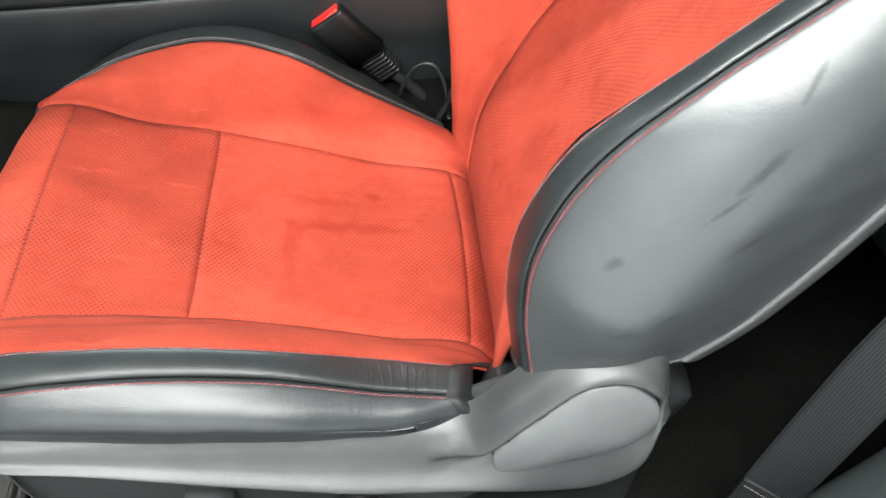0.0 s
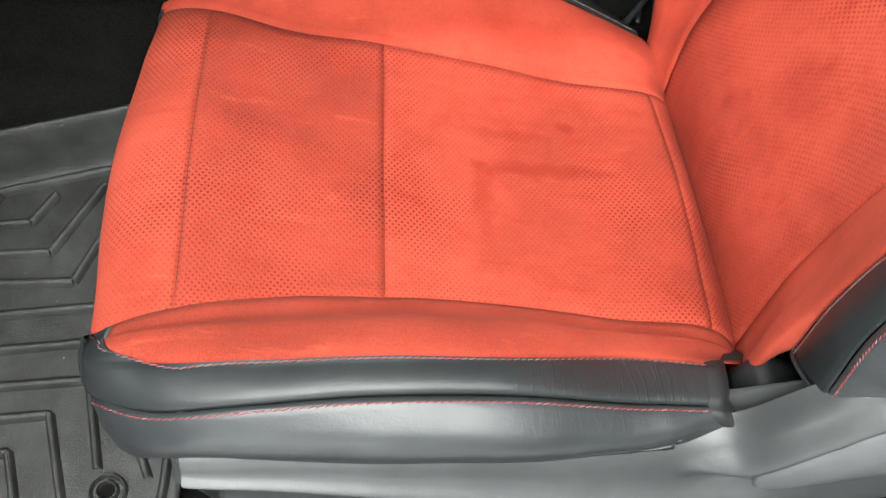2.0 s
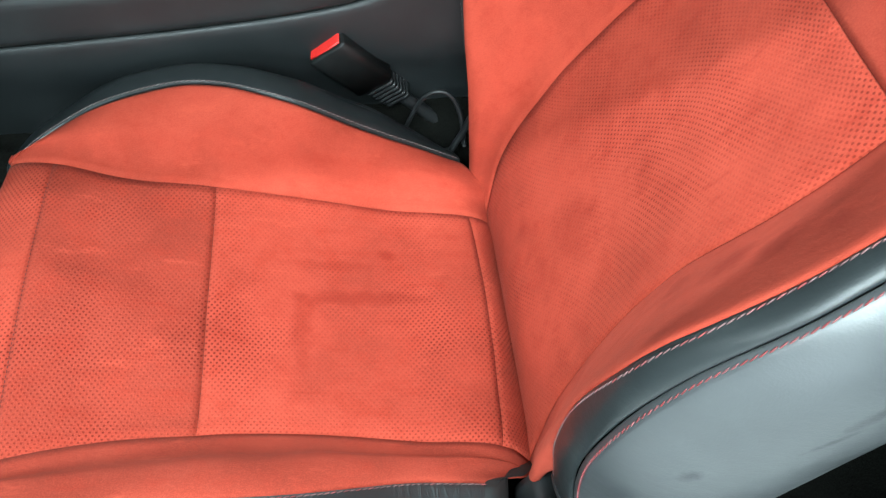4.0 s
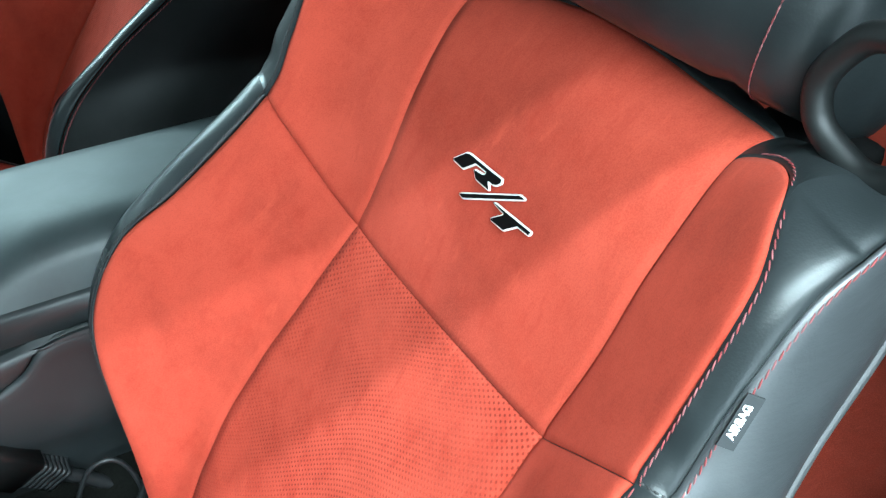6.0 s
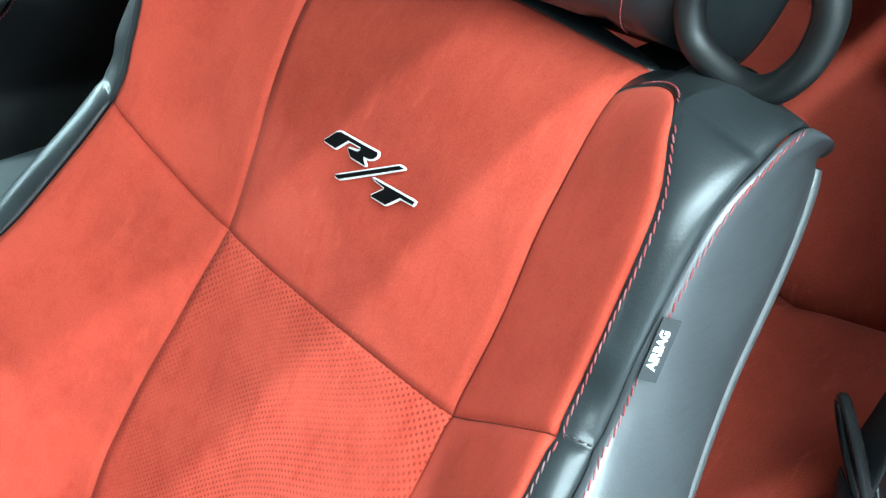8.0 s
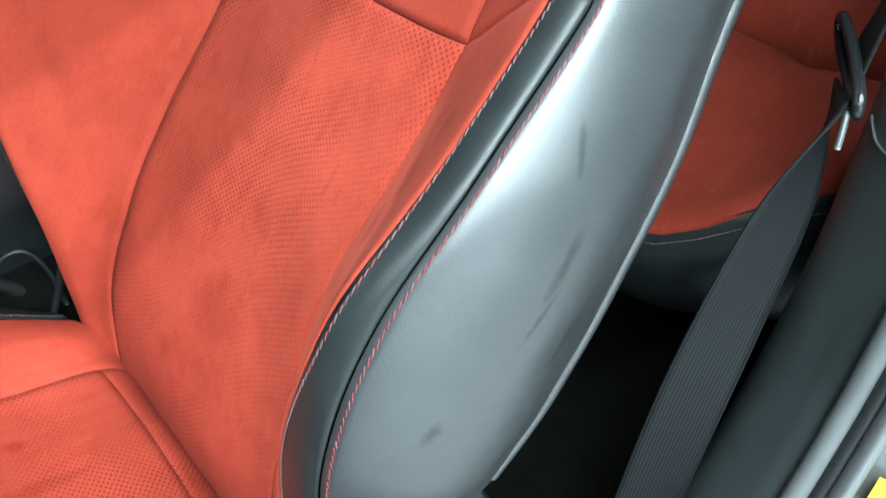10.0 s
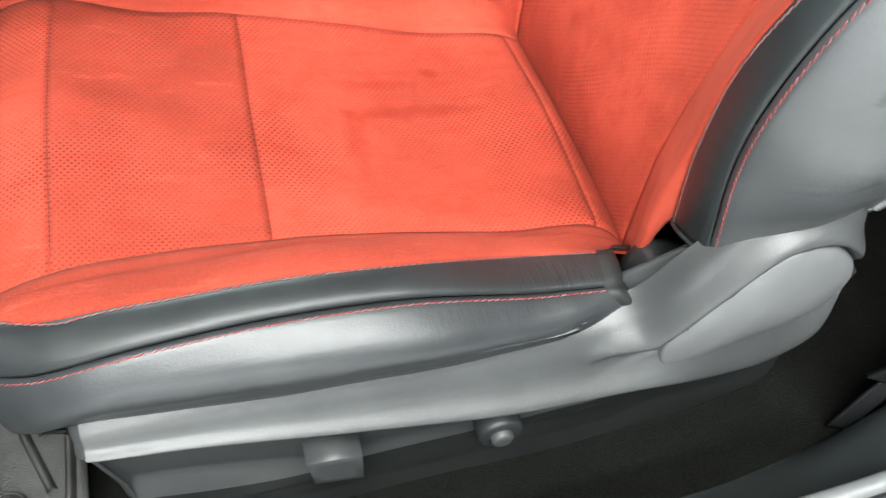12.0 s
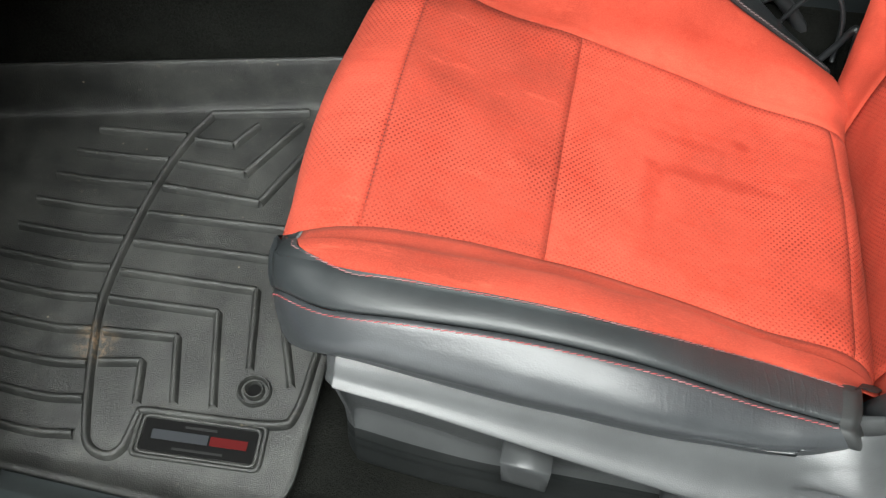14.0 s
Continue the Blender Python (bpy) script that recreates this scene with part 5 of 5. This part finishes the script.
    fine = np.array([spline([r[k] for r in rows], 5) for k in range(25)]).transpose(1, 0, 2)
    sheet("armrest", fine, ARM, top, "padded dark vinyl armrest lid")
    return top


console()

cable = empty("phone_charger", (0, 0, 0))
tagged(cable, "white plastic charger plug standing in the cup holder", "charger")
extrude_outline("plug", rounded([(-0.008, -0.008), (0.008, -0.008), (0.008, 0.008), (-0.008, 0.008)], 4), 0.086, IVORY, cable, "", 0.003, pose(-0.146, 0.360, 0.312, 6, 6, 20))


def buckle():
    """Belt buckle on its ribbed stalk between seat and console."""
    top = empty("seatbelt_buckle")
    tagged(top, "black seat belt buckle with red release button", "seat belt")
    b, axis = Vector((-0.015, 0.266, 0.293)), Vector((-0.60, -0.16, 0.78)).normalized()
    a = b - axis * 0.135
    side = Vector((0.85, -0.12, 0.52))
    side = (side - axis * side.dot(axis)).normalized()
    nrm = axis.cross(side).normalized()
    m = Matrix(((side.x, nrm.x, axis.x, 0), (side.y, nrm.y, axis.y, 0), (side.z, nrm.z, axis.z, 0), (0, 0, 0, 1)))
    at = lambda d: Matrix.Translation(a + axis * d) @ m
    ln = (b - a).length
    sq = lambda w, h: rounded([(-w, -h), (0, -h * 1.05), (w, -h), (w * 1.03, 0), (w, h), (0, h * 1.05), (-w, h), (-w * 1.03, 0)], 4)
    extrude_outline("housing", sq(0.0235, 0.0150), 0.078, RING, top, "black plastic housing", 0.003, at(ln - 0.078))
    extrude_outline("release_button", [(-0.020, -0.0115), (0.020, -0.0115), (0.020, 0.0115), (-0.020, 0.0115)], 0.003, BUTTON, top, "red release button", 0.001, at(ln - 0.0008))
    for k in range(7):
        extrude_outline("boot_rib", sq(0.0175 - 0.0004 * k, 0.0120), 0.0042, DARK, top, "", 0.0015, at(ln - 0.084 - 0.0062 * k))
    tube("stalk", spline([a + axis * (ln - 0.08), a + axis * 0.02, a + Vector((0.03, -0.004, -0.03)), a + Vector((0.06, -0.01, -0.08))], 6), 0.008, DARK, top, "black steel stalk")
    return top


buckle()


def buckle_wire():
    top = empty("wire_loom")
    tagged(top, "thin black wiring behind the seat cushion", "cable")
    tube("wire", spline([(0.06, 0.262, 0.16), (0.085, 0.255, 0.215), (0.11, 0.25, 0.225), (0.125, 0.245, 0.20), (0.13, 0.24, 0.15)], 8), 0.0028, DARK, top)
    tube("wire", spline([(0.10, 0.238, 0.12), (0.125, 0.236, 0.17), (0.138, 0.232, 0.20), (0.145, 0.228, 0.16)], 8), 0.004, DARK, top)


buckle_wire()

# ---- belt on the door side ----


def ribbon(name, centre, across, width, mat, parent, label="", thick=0.0016):
    c, a = spline(centre, 10), spline(across, 10)
    a /= np.linalg.norm(a, axis=1, keepdims=True)
    grid = np.array([[p + q * width * f for f in np.linspace(-0.5, 0.5, 9)] for p, q in zip(c, a)])
    ob = sheet(name, grid, mat, parent, label)
    s = ob.modifiers.new("thick", "SOLIDIFY")
    s.thickness = thick
    return ob


def belt():
    top = empty("seat_belt")
    tagged(top, "dark grey woven seat belt hanging at the door pillar", "seat belt")
    ribbon("webbing", [(0.357, -0.311, 0.122), (0.380, -0.311, 0.212), (0.402, -0.311, 0.295), (0.424, -0.311, 0.362), (0.448, -0.313, 0.440), (0.473, -0.313, 0.515)], [(0.85, -0.50, -0.25), (0.70, -0.70, -0.19), (0.68, -0.71, -0.19), (0.78, -0.58, -0.22), (0.90, -0.28, -0.25), (0.76, 0.60, -0.22)], 0.047, WEB, top, "dark ribbed belt webbing")
    ribbon("webbing", [(0.482, -0.311, 0.522), (0.500, -0.311, 0.558), (0.520, -0.312, 0.610), (0.550, -0.316, 0.72), (0.575, -0.320, 0.95)], [(0.76, 0.60, -0.22), (0.80, 0.50, -0.3), (0.8, 0.45, -0.3), (0.8, 0.4, -0.3), (0.8, 0.4, -0.3)], 0.044, WEB, top, "dark ribbed belt webbing")
    ribbon("anchor_fold", [(0.361, -0.3135, 0.140), (0.354, -0.3130, 0.112), (0.347, -0.3090, 0.086), (0.338, -0.304, 0.066)], [(0.85, -0.50, -0.25), (0.86, -0.46, -0.24), (0.88, -0.40, -0.22), (0.88, -0.40, -0.22)], 0.048, WEB, top, "stitched black end of the belt", 0.004)
    ribbon("anchor_strap", [(0.345, -0.302, 0.078), (0.334, -0.300, 0.040), (0.317, -0.300, -0.01)], [(0.9, -0.3, -0.2)] * 3, 0.020, DARK, top, "black anchor strap", 0.003)
    ln = spline([(0.3405, -0.3045, 0.1405), (0.3595, -0.3165, 0.1345), (0.3785, -0.3280, 0.1285)], 8)
    stitches("stitching", ln, np.tile((-0.3, -0.9, 0.3), (len(ln), 1)), THREAD_GREY, top, "pale stitching", 0.003, 0.0024, 0.0005)
    guide = rounded([(0.511, -0.284, 0.536), (0.486, -0.306, 0.533), (0.458, -0.329, 0.526), (0.453, -0.334, 0.517), (0.462, -0.329, 0.513), (0.489, -0.304, 0.519), (0.514, -0.283, 0.526)], 5)
    tube("belt_loop", guide, 0.0036, METAL_DARK, top, "black metal belt loop", closed=True)
    tube("loop_pin", spline([(0.457, -0.327, 0.514), (0.459, -0.327, 0.500), (0.462, -0.326, 0.487)], 5), 0.0022, CHROME, top, "bright pin")


METAL_DARK = material("black_metal", (0.05, 0.05, 0.052), 0.25, 0.7)[0]
belt()

# ---- rear seat ----


def rear_seat():
    top = empty("rear_seat")
    tagged(top, "red suede rear bench with black leather front", "rear seat")
    ys = np.linspace(-0.30, 0.95, 41)

    def rows(profile):
        cols = []
        for y in ys:
            bow = float(np.interp(y, (-0.30, -0.245, -0.213, -0.193, -0.169, -0.12, 0.3), (0.13, 0.062, 0.031, 0.021, 0.013, 0.0, 0.0)))
            d = float(np.interp(y, (-0.30, -0.25, -0.213, -0.193, -0.169, -0.10, 0.10), (0.060, 0.046, 0.018, 0.004, -0.012, -0.026, -0.03)))
            cols.append(spline([(x + bow, y, z + d * k) for x, z, k in profile], 6))
        return np.array(cols).transpose(1, 0, 2)

    front = rows([(0.86, 0.14, 0), (0.66, 0.155, 0), (0.575, 0.175, 0.2), (0.530, 0.215, 0.4), (0.507, 0.270, 0.6), (0.518, 0.305, 1)])
    seat = rows([(0.518, 0.305, 1), (0.56, 0.322, 1), (0.66, 0.334, 0.6), (0.76, 0.338, 0.2), (0.83, 0.334, 0), (0.885, 0.275, 0)])
    back = rows([(0.875, 0.265, 0), (0.852, 0.345, 0.0), (0.905, 0.45, 0.2), (0.975, 0.57, 0), (1.04, 0.73, 0), (1.10, 0.87, 0)])
    sheet("front_panel", groove(front, (len(front) - 1,), (3,), 0.004, 0.004), STRIP, top, "black leather rear seat front", rim=0.004)
    seat = soften(seat, 0.004, 9.0, 2.0)
    sheet("seat_panel", groove(seat, (0,), (6,), 0.004, 0.005), SUEDE_SHADED, top, "red suede rear cushion", rim=0.004)
    sheet("back_panel", soften(back, 0.005, 7.0, 6.0), SUEDE_SHADED, top, "red suede rear backrest", rim=0.004)
    n = normals(front)
    stitches("stitching", front[-3, :24], n[-3, :24], THREAD_GREY, top, "grey stitching")


rear_seat()

# ---- floor mat ----


def mat_height(x, y):
    z = 0.012 + 0.185 * (y + 0.203) - 0.07 * (x + 0.405)
    wall = 0.062 / (1 + math.exp(-(y - wall_line(x) - 0.010) / 0.0025)) if x < -0.2 else 0.0
    near = 0.010 / (1 + math.exp((y + 0.318) / 0.004))
    return z + wall + near


def mat_rib(points, width=0.0100, high=0.0075):
    """A raised rib that follows the mat."""
    p = spline(points, 6) if len(points) > 2 else np.linspace(points[0], points[1], 12)
    p = np.array(p)[:, :2]
    t = np.gradient(p, axis=0)
    t /= np.linalg.norm(t, axis=1, keepdims=True)
    s = np.stack([-t[:, 1], t[:, 0]], 1)
    grid = []
    for (x, y), (a, b) in zip(p, s):
        row = []
        for f, h in ((-1.0, -0.004), (-0.62, 0.75), (-0.2, 1.0), (0.2, 1.0), (0.62, 0.75), (1.0, -0.004)):
            X, Y = x + a * f * width / 2, y + b * f * width / 2
            row.append((X, Y, mat_height(X, Y) + (h * high if h > 0 else -0.002)))
        grid.append(row)
    return np.array(grid)


def round_box(w, h, r):
    """A rectangle's outline with round corners."""
    corners = ((w - r, h - r, 0), (r - w, h - r, 90), (r - w, r - h, 180), (w - r, r - h, 270))
    return [(x + r * math.cos(radians(a + q)), y + r * math.sin(radians(a + q))) for x, y, a in corners for q in (0, 30, 60, 90)]


def floor_mat():
    top = empty("floor_mat")
    tagged(top, "black moulded rubber floor mat, dusty, lying on the carpet", "floor mat")
    xs, vs = np.linspace(-1.05, -0.16, 90), np.r_[np.linspace(0.0, 0.9, 60), np.linspace(0.9, 1.0, 24)[1:]]
    grid = np.zeros((len(xs), len(vs), 3))
    for i, x in enumerate(xs):
        for j, v in enumerate(vs):
            y = -0.326 + v * (wall_line(x) + 0.018 + 0.326)
            r = 0.055
            right = -0.342 if y < -0.12 else -0.342 + 0.18 * min(1.0, (y + 0.12) / 0.12)
            if y < -0.326 + r:
                right = -0.342 - r + math.sqrt(max(0.0, r * r - (r - (y + 0.326)) ** 2))
            X = -1.05 + (x + 1.05) / 0.89 * (right + 1.05)
            grid[i, j] = (X, y, mat_height(X, y))
    body = sheet("tray", grid, RUBBER, top, "black rubber tray", flip=False)
    s = body.modifiers.new("thick", "SOLIDIFY")
    s.thickness, s.offset = 0.006, -1.0
    spine = [(-0.549, 0.097), (-0.564, 0.065), (-0.578, 0.012), (-0.587, -0.06), (-0.589, -0.14), (-0.577, -0.20), (-0.560, -0.258)]
    foot = [(-0.560, -0.258), (-0.548, -0.286), (-0.527, -0.294), (-0.513, -0.284), (-0.509, -0.252)]
    border = [(-0.509, -0.250), (-0.502, -0.245), (-0.446, -0.240), (-0.375, -0.232), (-0.358, -0.216), (-0.354, -0.15), (-0.352, -0.05)]
    ribs = [spine, foot, border, [(-0.549, 0.099), (-0.50, 0.111), (-0.44, 0.126)]]
    at_spine = lambda y: float(np.interp(-y, [-p[1] for p in spine], [p[0] for p in spine]))
    for k in range(11):
        y = 0.064 - 0.0345 * k
        x0 = at_spine(y)
        ribs.append([(x0 - 0.004, y), (x0 - 0.05, y - 0.006), (x0 - 0.105 - 0.004 * k, y - 0.012 + 0.001 * k)])
    for y, x1, x2, y2 in ((0.061, -0.513, -0.492, 0.096), (0.028, -0.489, -0.444, 0.108), (-0.004, -0.462, -0.415, 0.104)):
        ribs.append([(at_spine(y) + 0.008, y), (x1, y + 0.003)])
        ribs.append([(x1, y + 0.003), (x2, y2)])
    for y, x1 in ((-0.040, -0.42), (-0.075, -0.40)):
        ribs.append([(at_spine(y) + 0.008, y), (x1, y + 0.014)])
    for y, x1, x2, y2 in ((-0.110, -0.434, -0.416, -0.184), (-0.142, -0.466, -0.440, -0.228), (-0.176, -0.498, -0.479, -0.233), (-0.208, -0.524, -0.515, -0.240)):
        ribs.append([(at_spine(y) + 0.008, y), (x1, y + 0.009)])
        ribs.append([(x1, y + 0.009), ((x1 + x2) / 2 + 0.001, (y + y2) / 2), (x2, y2)])
    ribs.append([(-0.405, -0.06), (-0.398, -0.12), (-0.370, -0.193)])
    for pts in ribs:
        sheet("rib", mat_rib(pts), RUBBER, top)
    # eyelet
    for r0, r1, h in ((0.0175, 0.0125, 0.006), (0.0105, 0.0065, 0.007)):
        rows = []
        for k in range(33):
            w = 2 * math.pi * k / 32
            row = []
            for f, e in ((r0, -0.001), ((r0 * 2 + r1) / 3, h * 0.8), ((r0 + r1) / 2, h), ((r0 + 2 * r1) / 3, h * 0.8), (r1, -0.001)):
                x, y = -0.405 + f * 1.05 * math.cos(w), -0.203 + f * 0.95 * math.sin(w)
                row.append((x, y, mat_height(x, y) + e))
            rows.append(row)
        sheet("eyelet", np.array(rows), RUBBER, top, "raised rubber eyelet")
    bm = bmesh.new()
    bmesh.ops.create_circle(bm, cap_ends=True, radius=0.0068, segments=20, matrix=pose(-0.405, -0.203, mat_height(-0.405, -0.203) + 0.0012, 10))
    part("eyelet_hole", bm, BLACK, top, "dark hole")
    # label plate
    u, v = Vector((0.994, 0.075, -0.05)), Vector((-0.05, 0.98, 0.185))
    c = Vector((-0.4425, -0.2615, mat_height(-0.4425, -0.2615) + 0.0015))
    m = flat_frame(c, u, v)
    for w, h, r in ((0.063, 0.0215, 0.0026), (0.0585, 0.0180, 0.0020)):
        pts = [m @ Vector((x, y, 0.001)) for x, y in round_box(w, h, 0.006)]
        tube("plate_border", pts, r, RUBBER, top, "raised border", closed=True)
    plate = plates("name_plate", [[(-0.056, -0.0155), (0.056, -0.0155), (0.056, 0.0155), (-0.056, 0.0155)]], m, BLACK, top, "black plate with printed bars", 0.001)
    bars = m @ Matrix.Translation((0, 0, 0.0012))
    plates("print_bar", [[(-0.047, -0.004), (0.009, -0.004), (0.009, 0.0055), (-0.047, 0.0055)]], bars, PRINT_GREY, plate, "grey printed bar", 0.0005)
    plates("print_bar", [[(0.011, -0.004), (0.048, -0.004), (0.048, 0.0050), (0.011, 0.0050)]], bars, PRINT_RED, plate, "red printed bar", 0.0005)
    for x0, x1, y0 in ((-0.016, 0.016, 0.0095), (-0.024, 0.026, -0.0125)):
        plates("print_bar", [[(x0, y0), (x1, y0), (x1, y0 + 0.0025), (x0, y0 + 0.0025)]], bars, PRINT_DIM, plate, "dim printed bar", 0.0005)


PRINT_RED = material("red_print", (0.055, 0.004, 0.004), 0.8, 0.0, 0.1)[0]
PRINT_GREY = material("grey_print", (0.024, 0.026, 0.029), 0.8, 0.0, 0.1)[0]
PRINT_DIM = material("dim_print", (0.016, 0.016, 0.016), 0.8, 0.0, 0.1)[0]
floor_mat()


def pillar_label():
    top = empty("label_sticker")
    tagged(top, "white and yellow sticker on the door pillar", "sticker")
    m = flat_frame((0.361, -0.4335, 0.2055), (0.64, 0.07, 0.76), (-0.60, 0.60, 0.445))
    sheet_ob = plates("paper", [[(0.0, -0.052), (0.065, -0.052), (0.065, 0.0), (0.0, 0.0)]], m, WHITE, top, "white paper label", 0.0008)
    plates("yellow_band", [[(0.098, -0.052), (0.128, -0.052), (0.128, 0.0), (0.098, 0.0)]], m, YELLOW, top, "yellow label band", 0.0008)
    for x0, x1, y0, y1 in ((0.024, 0.050, -0.044, -0.0415), (0.024, 0.056, -0.032, -0.0300), (0.024, 0.046, -0.020, -0.0185)):
        plates("print_bar", [[(x0, y0), (x1, y0), (x1, y1), (x0, y1)]], m @ Matrix.Translation((0, 0, 0.001)), BLACK, sheet_ob, "black print", 0.0004)


pillar_label()
